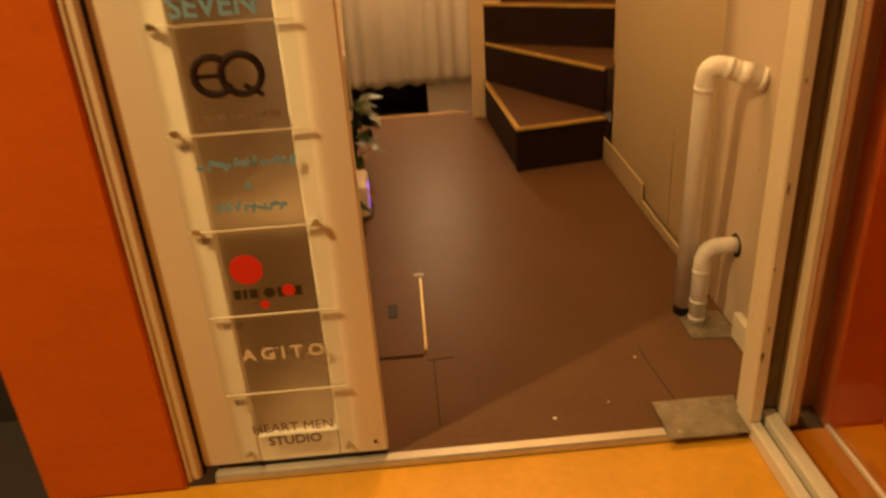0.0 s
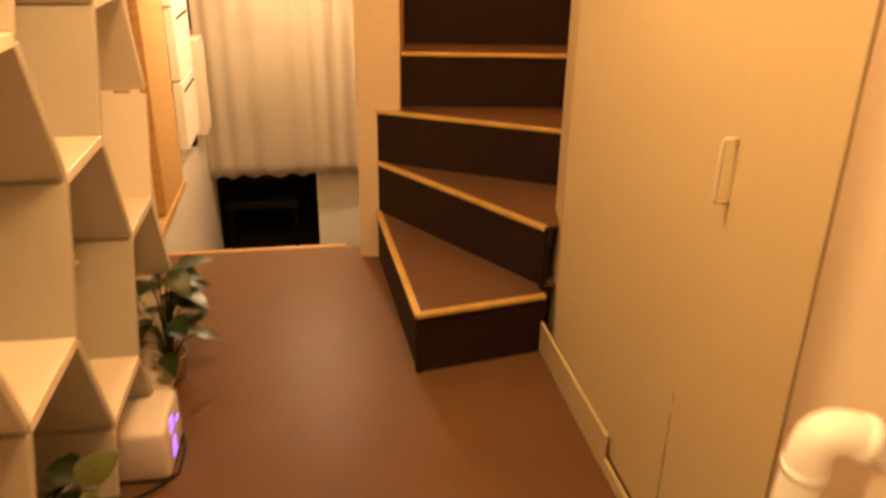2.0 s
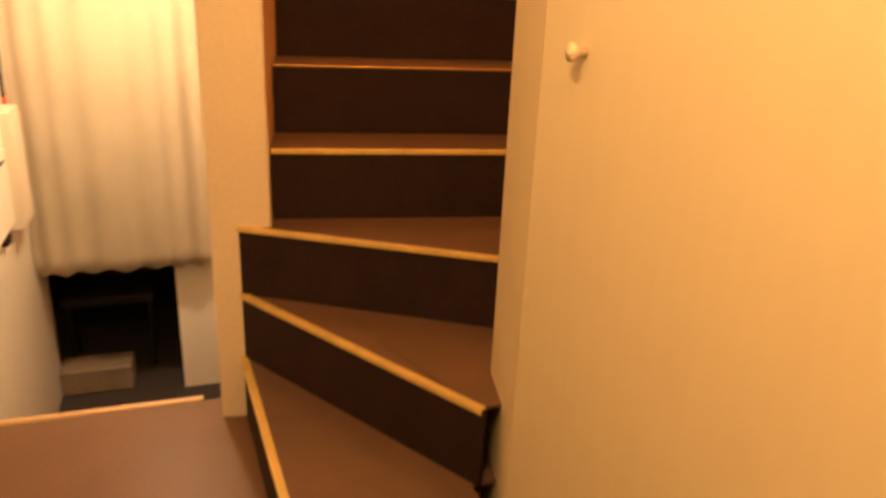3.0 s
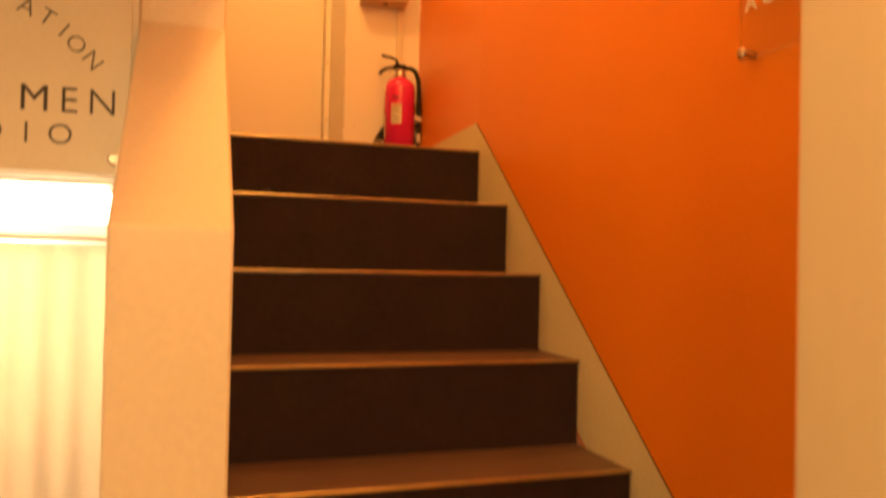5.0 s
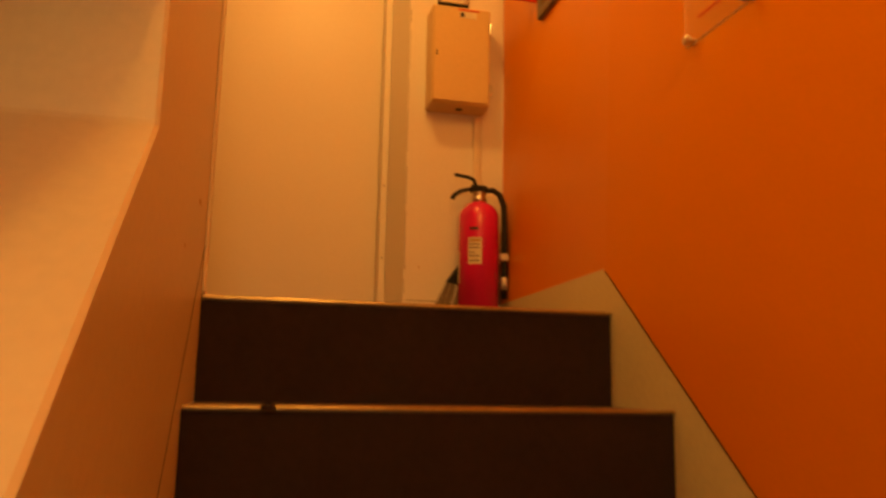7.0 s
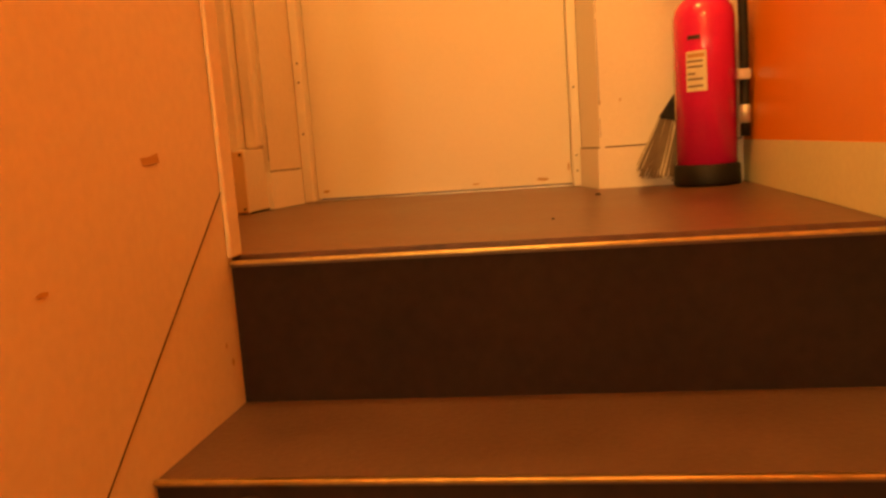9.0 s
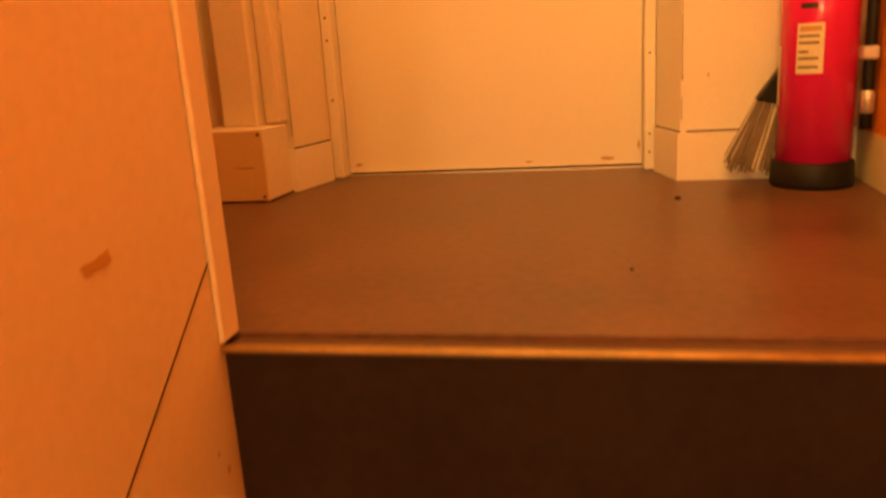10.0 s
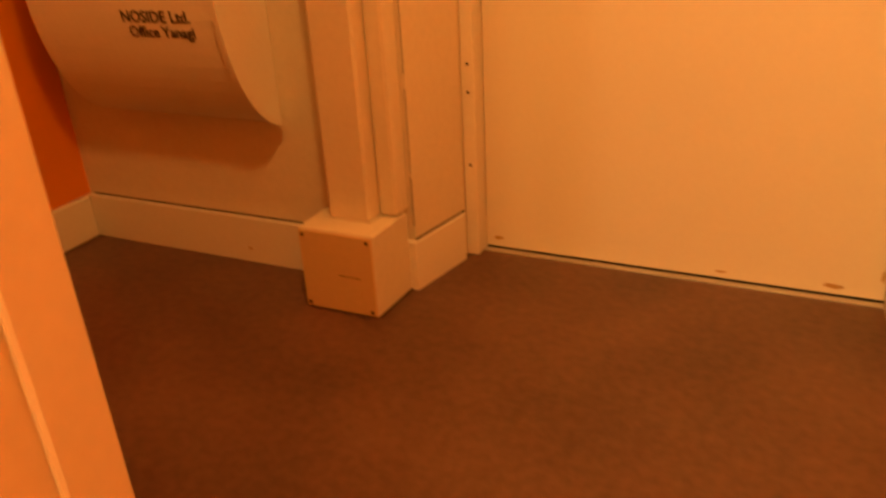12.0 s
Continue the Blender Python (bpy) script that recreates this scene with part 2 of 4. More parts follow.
structure("baseboard_3", box(0.912, 0.9345, 0.05, 0.36, 0.0, 0.08, 0.003), WHITE, LM)

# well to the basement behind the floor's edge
# DARK floor and far walls carry the basement's darkness in their colour
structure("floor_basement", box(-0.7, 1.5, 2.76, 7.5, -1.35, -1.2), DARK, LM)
structure("wall_well_front", box(-0.46, 1.1, 2.66, 2.7595, -1.2, -0.121), CREAM, LM)
structure("wall_basement_back", box(0.24, 1.4, 4.95, 5.1, -1.2, 1.75), WHITE, LM)
structure("wall_basement_over_door", box(-0.45, 0.24, 4.95, 5.1, 0.3, 1.75), WHITE, LM)
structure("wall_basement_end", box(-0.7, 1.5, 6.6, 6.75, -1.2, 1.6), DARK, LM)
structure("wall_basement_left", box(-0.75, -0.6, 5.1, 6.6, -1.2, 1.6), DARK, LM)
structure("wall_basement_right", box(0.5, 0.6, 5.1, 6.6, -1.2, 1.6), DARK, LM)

# ---- the setting: stair well and landing ----
ORX = lambda y: 0.958 + (y - 5.0) * 0.0148
structure("wall_orange", prism([(ORX(4.3), 4.3), (ORX(8.1), 8.1), (1.3, 8.1), (1.3, 4.3)], 0, 4.3), ORANGE)
# the wall beside the stair: upright end, sloped shoulder, then full height
structure("wall_stair_left", prism([(5.715, -1.2), (5.715, 1.468), (6.225, 1.892), (6.225, 4.3), (6.955, 4.3), (6.955, -1.2)], -0.043, 0.122, "x", 0.004), WALL_IN)
structure("wall_stair_left_end", box(-0.043, 0.122, 6.9555, 6.9705, 1.8005, 4.299, 0.003), WALL_IN)
structure("trim_stair_wall_edge", box(0.1225, 0.129, 6.935, 6.972, 1.8005, 4.29, 0.002), CREAM)
structure("wall_sign_header", box(-1.3, -0.0435, 6.2, 6.3, 1.572, 2.058), WHITE)
structure("ceiling_soffit", prism([(-1.4, 4.5), (0.121, 4.5), (0.121, 6.2235), (-0.0435, 6.2235), (-0.0435, 6.6), (-1.4, 6.6)], 2.06, 2.2), CREAM)
structure("wall_over_soffit", box(-0.043, 0.122, 4.75, 6.2235, 2.2005, 4.3), WALL_IN)
structure("floor_landing", prism([(-0.92, 6.6), (-0.05, 6.6), (-0.05, 6.972), (1.2, 6.972), (1.2, 8.1), (-0.92, 8.1)], 1.62, 1.8), CARPET)
structure("wall_landing_right", prism([(0.668, 7.84), (1.2, 7.84), (1.2, 8.2), (0.632, 8.2), (0.632, 7.968)], 1.8, 4.3), WHITE)
structure("wall_landing_left", prism([(-0.143, 7.84), (-0.112, 7.985), (-0.112, 8.2), (-1.08, 8.2), (-1.08, 7.84)], 1.8, 4.3), CREAM)
structure("wall_landing_over_door", box(-0.112, 0.632, 8.035, 8.2, 3.82, 4.3), WHITE)
structure("wall_landing_end", box(-1.08, -0.922, 6.6, 7.84, 1.62, 4.3), ORANGE)
structure("wall_landing_front", box(-0.92, -0.044, 6.6, 6.7, 1.8, 4.3), CREAM)
structure("ceiling_upper", box(-1.4, 1.3, 4.6, 8.2, 4.3, 4.45), WHITE)
structure("wall_over_passage", box(-0.6, 1.3, 4.6, 4.74, 2.2, 4.3), WHITE)
# baseboards on the landing
structure("baseboard_4", prism([(-0.137, 7.826), (-0.105, 7.972), (-0.11, 7.982), (-0.141, 7.8385), (-0.92, 7.8385), (-0.92, 7.826)], 1.8005, 1.893, "z"), WHITE)
structure("baseboard_5", prism([(0.662, 7.826), (0.988, 7.826), (0.988, 7.8385), (0.667, 7.8385), (0.6315, 7.962), (0.626, 7.956)], 1.8005, 1.895, "z"), WHITE)
structure("baseboard_6", box(-0.9205, -0.906, 6.9, 7.825, 1.8005, 1.893, 0.003), WHITE)
structure("baseboard_7", prism([(0.953, 6.9755), (0.987, 7.825), (1.04, 7.825), (1.04, 6.9755)], 1.801, 1.893), SKIRT)
# joints along the top of the baseboards, their shade drawn as dark lines
structure("trim_baseboard_joint_1", box(0.68, 0.988, 7.838, 7.8396, 1.8952, 1.8982), RISER)
structure("trim_baseboard_joint_2", prism([(0.6305, 7.966), (0.6665, 7.8385), (0.6685, 7.8395), (0.633, 7.968)], 1.8952, 1.8976), RISER)
structure("trim_baseboard_joint_3", prism([(-0.1105, 7.983), (-0.1415, 7.8385), (-0.1435, 7.8395), (-0.1125, 7.985)], 1.8932, 1.896), RISER)

# door on the landing
door = thing("door_1", "white flush door, shut, set back between slanted reveals", "door", pose(0, 0, 0), kind="structure")
part("leaf", box(-0.085, 0.606, 8.03, 8.07, 1.8065, 3.8, 0.002), DOORW, door)
part("frame", box(-0.111, -0.086, 7.99, 8.07, 1.801, 3.82, 0.002), WHITE, door)
part("frame", box(0.607, 0.631, 7.975, 8.07, 1.801, 3.82, 0.002), WHITE, door)
part("frame", box(-0.085, 0.606, 8.015, 8.07, 3.8, 3.82, 0.002), WHITE, door)
part("sill", box(-0.085, 0.606, 8.016, 8.0285, 1.8005, 1.8035), ALU, door, "thin metal door sill")
# solid dark strip paints the shadow in the gap under the leaf
part("gap", box(-0.085, 0.606, 8.029, 8.07, 1.8005, 1.8025), RISER, door, "dark strip for the shadow gap under the door")
# a small emblem and a line of lettering on the leaf
part("emblem", prism([(0.294 - 0.03, 3.225 + 0.06), (0.294 - 0.005, 3.225 + 0.03), (0.294 + 0.012, 3.225 + 0.062), (0.294, 3.225 + 0.1), (0.294 - 0.026, 3.225 + 0.105)], 8.0288, 8.0296, "y"), ORANGE_OUT, door, "small orange emblem")
for k, w in enumerate((0.022, 0.012, 0.03, 0.016)):
    part("lettering", box(0.294 - 0.03 + 0.034 * k, 0.294 - 0.03 + 0.034 * k + w, 8.0288, 8.0296, 3.225 - 0.004 * k, 3.225 + 0.014 - 0.004 * k), WOOD, door)
for z in (1.985, 2.12, 2.17, 2.35):
    part("nail", tube([(-0.098, 7.9902, z), (-0.098, 7.9885, z)], 0.0028, 8), RISER, door)
for z in (1.84, 1.88, 2.05, 2.3):
    part("nail", tube([(0.618, 7.9752, z), (0.618, 7.9735, z)], 0.0024, 8), RISER, door)

# ---- stairs ----
stairs = thing("staircase", "dark brown stairs with winding lower steps and worn brass nosings", "stairs", kind="structure")
STEP_Y = [5.783, 6.006, 6.241, 6.462, 6.697, 6.942]
RISE = 0.2


def step(outline, front, top, base, strip=0.016, lip=0.01, metal=BRASS):
    """outline: the tread; front: the points along its nosing, left to right."""
    part("tread", prism(outline, top - 0.006, top), TREAD, stairs)
    for (x0, y0), (x1, y1) in zip(front, front[1:]):
        d = Vector((x1 - x0, y1 - y0, 0))
        long = d.length
        m = Matrix.Translation((x0, y0, 0)) @ Matrix.Rotation(math.atan2(d.y, d.x), 4, "Z")
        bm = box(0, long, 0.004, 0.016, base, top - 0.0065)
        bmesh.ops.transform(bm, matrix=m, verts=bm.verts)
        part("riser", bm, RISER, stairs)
        bm = prism([(-0.005, top - lip), (-0.005, top + 0.001), (-0.003, top + 0.003), (strip, top + 0.002), (strip, top + 0.0005), (0.0, top + 0.0005), (0.0, top - lip)], 0.001, long - 0.001, "x")
        bmesh.ops.transform(bm, matrix=m, verts=bm.verts)
        part("nosing", bm, metal, stairs, "worn brass stair nosing")


W0, W1 = 0.1225, 0.952
step([(0.025, 5.713), (0.212, 4.862), (0.606, 5.0), (0.586, 5.07), (W1, 5.16), (W1, 5.9), (0.124, 5.9), (0.124, 5.713)],
     [(0.025, 5.713), (0.212, 4.862), (0.607, 5.0)], 0.2, 0.0)
step([(0.03, 5.713), (0.598, 5.062), (0.586, 5.072), (W1, 5.16), (W1, 5.9), (0.124, 5.9), (0.124, 5.713)],
     [(0.03, 5.713), (0.598, 5.062)], 0.4, 0.2)
step([(0.028, 5.713), (W1, 5.355), (W1, 5.9), (0.124, 5.9), (0.124, 5.713)],
     [(0.028, 5.713), (W1, 5.355)], 0.6, 0.4)
for i, y in enumerate(STEP_Y):
    back = STEP_Y[i + 1] + 0.03 if i < 5 else 6.9715
    step([(W0, y), (W1, y), (W1, back), (W0, back)], [(W0, y), (W1, y)], 0.8 + RISE * i if i < 5 else 1.793, 0.6 + RISE * i, 0.016 if i == 0 else 0.009 if i == 5 else 0.004, 0.01 if i == 0 else 0.0015, BRASS if i == 0 else DULL)
# skirting board that climbs along the orange wall
structure("trim_stair_skirt", prism([(5.17, 0.2), (5.17, 0.42), (5.68, 0.838), (6.966, 1.884), (6.975, 1.884), (6.975, 1.6)], 0.953, 1.0, "x"), SKIRT)
# dark line for the shadow gap where skirting meets orange wall
structure("trim_skirt_joint", prism([(5.68, 0.8385), (6.966, 1.8845), (6.966, 1.8865), (5.68, 0.8405)], 0.9515, 0.9532, "x"), RISER)
# the orange wall bellies out to meet the skirting board
bm = bmesh.new()
rings = []
for x, y, z, up in ((0.9535, 5.17, 0.4205, 1.0), (0.9535, 5.68, 0.8385, 1.0), (0.9535, 6.3, 1.343, 1.0), (0.9535, 6.966, 1.8845, 1.0), (0.972, 7.4, 1.8935, 0.8), (0.988, 7.82, 1.8935, 0.4)):
    rings.append([bm.verts.new(p) for p in ((x, y, z), (ORX(y) + 0.03, y, z), (ORX(y) + 0.0005, y, z + up))])
for p, q in zip(rings, rings[1:]):
    for k in range(3):
        bm.faces.new((p[k], p[(k + 1) % 3], q[(k + 1) % 3], q[k]))
bm.faces.new(rings[0])
bm.faces.new(rings[-1])
structure("wall_orange_foot", bm, ORANGE)
# hairline joint where the sloped panel meets the stair wall
crack = structure("trim_wall_joint", prism([(6.938, 1.887), (6.44, 1.476), (6.439, 1.4775), (6.937, 1.8885)], 0.1222, 0.1228, "x"), RISER)
# shaded joint over the left baseboard, drawn as a dark line
structure("trim_baseboard_joint", box(-0.905, -0.302, 7.838, 7.8396, 1.8932, 1.8958), RISER)
# open joints where the landing's corners have cracked
rng = random.Random(9)
for name, x, y in (("trim_corner_crack", -0.1445, 7.8385), ("trim_corner_crack", 0.6705, 7.8385)):
    bm = bmesh.new()
    z = 1.92
    while z < 2.9:
        long, w = rng.uniform(0.03, 0.16), rng.uniform(0.0003, 0.0008)
        bmesh.ops.create_cube(bm, size=1, matrix=Matrix.LocRotScale((x, y, z + long / 2), None, (2 * w, 2 * w, long)))
        z += long + rng.uniform(0.0, 0.05)
    structure(name, bm, RISER)

# ---- entrance: doors, sill, facade ----
sill = structure("sill", prism([(-0.034, -0.011), (-0.034, 0.002), (-0.03, 0.008), (-0.012, 0.008), (-0.010, 0.004), (-0.0005, 0.004), (-0.0005, -0.011)], -0.46, 0.7695, "x"), ALU, LM)
pilaster = structure("wall_facade_left", box(-0.84, -0.525, -0.045, 0.3, -0.012, 2.6, 0.006), ORANGE_OUT, LM)
# near-black face in place of the darkness beyond the pilaster
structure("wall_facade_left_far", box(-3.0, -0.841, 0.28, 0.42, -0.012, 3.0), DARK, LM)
structure("wall_facade_right", box(1.12, 1.25, -2.6, -0.041, -0.012, 3.0), ORANGE_OUT, LM)
structure("wall_facade_right_front", box(0.985, 1.119, -0.04, 0.028, -0.012, 3.0), ORANGE_OUT, LM)
structure("wall_facade_over", box(-0.84, 1.12, -0.13, -0.046, 2.12, 3.2), ORANGE_OUT, LM)
# unseen wall added to close off the street side, near black
structure("wall_street_unseen", box(-6, 6, -7.2, -7.0, -0.012, 4.5), DARK, LM)

left_door = thing("entrance_door", "white door leaf with frosted glass, shut, behind acrylic plates", "door", LM)
part("stile", box(-0.488, -0.352, -0.008, 0.03, 0.018, 2.09, 0.004), WHITE, left_door)
part("stile", box(-0.168, -0.058, -0.008, 0.03, 0.018, 2.09, 0.004), WHITE, left_door)
part("bottom_rail", box(-0.3515, -0.1685, -0.0075, 0.0295, 0.018, 0.095, 0.003), WHITE, left_door)
part("top_rail", box(-0.3515, -0.1685, -0.0075, 0.0295, 1.98, 2.09, 0.003), WHITE, left_door)
part("glass_pane", box(-0.3515, -0.1685, 0.008, 0.014, 0.095, 1.98), FROSTED, left_door, "frosted door glass")
part("jamb", box(-0.524, -0.4935, -0.03, 0.05, 0.0, 2.12, 0.005), CREAM, left_door, "worn cream door jamb")
part("gap", box(-0.493, -0.4885, -0.012, 0.03, 0.0, 2.12), RISER, left_door, "dark gap beside the leaf")
for a0, a1, d in ((-0.523, -0.514, 0.005),):
    part("moulding", box(a0, a1, -0.03 - d, -0.0305, 0.0, 2.12, 0.0015), CREAM, left_door)
# dark gap under the leaf, its shade drawn as a solid black strip
part("leaf_gap_fill", box(-0.4, -0.06, -0.004, 0.02, 0.0085, 0.0175), BLACK, left_door)
for z in (0.05, 1.3):
    part("screw", tube([(-0.085, -0.0085, z), (-0.085, -0.0115, z)], 0.004, 8), BLACK, left_door)

FACE = pose(0, 0, 0, 90)


def tenant_plate(z0, z1, fixings):
    ob = thing("tenant_plate", "clear acrylic tenant plate bolted to the entrance door", "sign", LM, "tenant plates on the entrance door")
    sheet = part("sheet", box(-0.398, -0.133, -0.0195, -0.0155, z0 + 0.001, z1 - 0.001, 0.0008), ACRYLIC, ob)
    sheet.visible_shadow = False
    # pale strip paints the highlight caught by the sheet's top edge
    part("edge_highlight", box(-0.398, -0.133, -0.0205, -0.0152, z1 - 0.0035, z1 - 0.0008), SIGN_PLATE, ob, "pale strip for the highlight along the sheet's top edge")
    for a, z in fixings:
        part("bolt", tube([(a, -0.0085, z), (a, -0.016, z), (a, -0.024, z), (a, -0.027, z)], [0.004, 0.004, 0.0075, 0.006], 12), METAL, ob, "steel stand-off bolt")
    return ob


def print_on(ob, text, size, a, z, mt, bold=0.0, align="CENTER"):
    return writing("lettering", text, size, Matrix.Translation((a, -0.0201, z)) @ FACE, mt, ob, 0.0003, align, bold)


def bars(ob, rows, a0, a1, z, h, mt):
    """Lettering too small to read: a row of short bars."""
    rng = random.Random(int(z * 1000))
    for r in range(rows):
        a = a0
        while a < a1:
            w = rng.uniform(0.008, 0.02)
            part("lettering", box(a, min(a + w, a1), -0.0205, -0.0199, z - r * h * 1.6, z - r * h * 1.6 + h), mt, ob)
            a += w + 0.004


def strokes(ob, a0, a1, z, h, mt, seed):
    """Slanting brush-like lettering too blurred to read: a few thin strokes for each character."""
    rng = random.Random(seed)
    a = a0
    while a < a1 - 0.01:
        for k in range(2):
            tilt, long, thick = rng.choice((-65, -50, 8, 12, -75)), h * rng.uniform(0.5, 1.0), 0.0058
            bm = box(-long / 2, long / 2, -0.0206, -0.0199, -thick / 2, thick / 2)
            bmesh.ops.transform(bm, matrix=Matrix.Translation((a + rng.uniform(0.004, 0.012), 0, z + h * rng.uniform(0.3, 0.7))) @ Matrix.Rotation(radians(tilt), 4, "Y"), verts=bm.verts)
            part("lettering", bm, mt, ob)
        a += 0.0175


plate = tenant_plate(1.02, 1.22, [(-0.383, 1.018)])
print_on(plate, "SEVEN", 0.055, -0.27, 1.03, BLUE, 0.001)
print_on(plate, "WILD", 0.055, -0.27, 1.09, BLUE, 0.001)
plate = tenant_plate(0.82, 1.018, [(-0.383, 0.825)])
# the ring monogram
for a, r in ((-0.291, 0.034), (-0.24, 0.036)):
    pts = [(a + r * math.cos(t), -0.0203, 0.925 + r * math.sin(t)) for t in np.linspace(0.55 if a < -0.27 else 0, (2 * math.pi - 0.55) if a < -0.27 else 2 * math.pi, 30)]
    part("monogram", tube(pts, 0.007, 8), RISER, plate)
part("monogram", box(-0.32, -0.268, -0.0215, -0.0199, 0.921, 0.929), RISER, plate)
part("monogram", tube([(-0.238, -0.0203, 0.905), (-0.205, -0.0203, 0.884)], 0.005, 8), RISER, plate)
bars(plate, 1, -0.335, -0.18, 0.842, 0.012, BRISTLE)
plate = tenant_plate(0.622, 0.818, [(-0.383, 0.622), (-0.147, 0.622)])
strokes(plate, -0.355, -0.165, 0.745, 0.022, BLUE, 2)
strokes(plate, -0.27, -0.25, 0.7, 0.02, BLUE, 3)
strokes(plate, -0.335, -0.195, 0.655, 0.024, BLUE, 4)
print_on(plate, "4F", 0.02, -0.368, 0.785, INK)
plate = tenant_plate(0.424, 0.62, [])
disc(0.034, 0.0004, RED_INK, "red_disc", Matrix.Translation((-0.3, -0.0202, 0.53)) @ FACE, plate)
disc(0.014, 0.0004, RED_INK, "red_disc", Matrix.Translation((-0.222, -0.0206, 0.476)) @ FACE, plate)
disc(0.01, 0.0004, RED_INK, "red_disc", Matrix.Translation((-0.275, -0.0206, 0.446)) @ FACE, plate)
disc(0.012, 0.0004, INK, "black_dot", Matrix.Translation((-0.262, -0.0203, 0.473)) @ FACE, plate)
bars(plate, 1, -0.335, -0.28, 0.462, 0.022, INK)
bars(plate, 1, -0.245, -0.195, 0.462, 0.022, INK)
print_on(plate, "3F", 0.02, -0.368, 0.592, INK)
plate = tenant_plate(0.224, 0.422, [])
print_on(plate, "A G I T O", 0.042, -0.256, 0.31, WHITE_INK, 0.0012)
print_on(plate, "1F 2F", 0.02, -0.35, 0.392, INK)
plate = tenant_plate(0.03, 0.222, [(-0.377, 0.055), (-0.147, 0.055)])
print_on(plate, "HEART MEN", 0.034, -0.265, 0.112, CARPET, 0.0006)
print_on(plate, "STUDIO", 0.034, -0.265, 0.075, CARPET, 0.0006)
print_on(plate, "B1", 0.02, -0.37, 0.195, INK)

# the other leaf stands open towards the street
right_door = thing("entrance_door", "cream framed glass door leaf, standing open", "door", LM)
part("jamb", box(0.7865, 0.817, -0.046, 0.03, 0.031, 2.12, 0.004), CREAM, right_door)
# dark groove between jamb and stile, filled with an olive strip
part("groove_fill", box(0.8175, 0.8645, -0.014, 0.03, 0.043, 2.1), OLIVE, right_door, "dark olive strip set back between jamb and stile")
part("hinge_stile", box(0.865, 0.909, -0.05, 0.03, 0.012, 2.09, 0.006), CREAM, right_door, "worn cream stile")
part("bottom_rail", box(0.792, 0.819, -0.9, 0.03, -0.0115, 0.03, 0.004), WHITE, right_door)
# shaded gap between the two rails, drawn as a solid dark strip
part("rail_gap_fill", box(0.8195, 0.8285, -0.9, 0.03, -0.0115, 0.012), BLACK, right_door, "dark strip in the gap between the bottom rails")
part("bottom_rail", box(0.829, 0.864, -0.9, 0.03, -0.0115, 0.042, 0.004), WHITE, right_door)
part("outer_stile", box(0.865, 0.9, -0.9, -0.82, 0.012, 2.09, 0.004), WHITE, right_door)
part("top_rail", box(0.872, 0.9, -0.8195, -0.0505, 2.0, 2.09, 0.004), WHITE, right_door)
pane = part("glass_pane", box(0.883, 0.889, -0.8195, -0.0505, -0.01, 2.0), GLASS, right_door, "brown tinted door glass")
pane.visible_shadow = False
part("push_bar", cylinder((0.876, -0.45, 0.14), (0.876, -0.2, 0.14), 0.006), ALU, right_door)
plate = thing("floor_hinge_plate", "scratched steel floor hinge plate set in the sill", "door hinge", LM)
part("cover", box(0.6, 0.805, -0.052, 0.088, 0.0085, 0.0125, 0.001), RUST, plate)
for a, y in ((0.63, -0.03), (0.78, -0.03), (0.63, 0.07), (0.78, 0.07)):
    part("screw", lathe([(0.0005, 0.0125), (0.005, 0.0125), (0.004, 0.014), (0.0005, 0.0145)], 10, a, y), METAL, plate)

# floor hatch just inside the door
hatch = thing("floor_hatch", "brown floor hatch with brass edge and finger hole", "hatch", LM)
part("lid", box(-0.44, 0.046, 0.402, 0.872, 0.0005, 0.0035, 0.001), LINO, hatch)
part("edge_strip", box(0.0465, 0.054, 0.42, 0.85, 0.0005, 0.005), BRASS, hatch, "worn brass edge")
part("edge_strip", box(-0.44, 0.04, 0.394, 0.4015, 0.0005, 0.003), RISER, hatch)
part("finger_plate", box(-0.058, -0.03, 0.61, 0.69, 0.0036, 0.0055, 0.001), BLACK, hatch, "black recessed lifting plate")
part("corner_plate", box(0.03, 0.062, 0.86, 0.885, 0.0036, 0.006, 0.001), RUST, hatch)

# ---- pipes on the right wall ----
big = thing("drain_pipe", "white plastic waste pipe with an elbow into the wall", "pipe", LM)
FOOT, CORNER, MOUTH = Vector((0.823, 0.507, 0.03)), Vector((0.803, 0.435, 0.767)), Vector((0.938, 0.39, 0.722))
part("pipe", tube(bend(FOOT, CORNER, MOUTH, 0.05, 7), 0.0265, 18), PVC, big, "", True)
for p, q, t0, t1, r in ((FOOT, CORNER, 0.9, 0.915, 0.028), (CORNER, MOUTH, 0.3, 0.42, 0.0278), (CORNER, MOUTH, 0.55, 0.75, 0.0285), (CORNER, MOUTH, 0.9, 0.97, 0.0288)):
    part("collar", tube([p.lerp(q, t0), p.lerp(q, t1)], r, 18), PVC, big, "", True)
part("foot", tube([FOOT + Vector((0, 0, -0.029)), FOOT], 0.0255, 18), BLACK, big, "dark open foot of the pipe")
small = thing("water_pipe", "white lagged water pipe with an elbow into the wall", "pipe", LM)
part("pipe", tube(bend((0.842, 0.44, 0.005), (0.842, 0.44, 0.25), (0.96, 0.44, 0.245), 0.05, 7), 0.0235, 16), PVC, small, "", True)
for z in (0.17, 0.075, 0.02):
    part("collar", tube([(0.842, 0.44, z), (0.842, 0.44, z + 0.008)], 0.0252, 16), PVC, small, "", True)
part("wall_hole", tube([(0.9335, 0.44, 0.245), (0.9345, 0.44, 0.245)], 0.034, 16), RISER, small, "dark hole round the pipe")
patch = thing("mortar_patch", "rough cement patch on the floor under the pipe", "patch", LM)
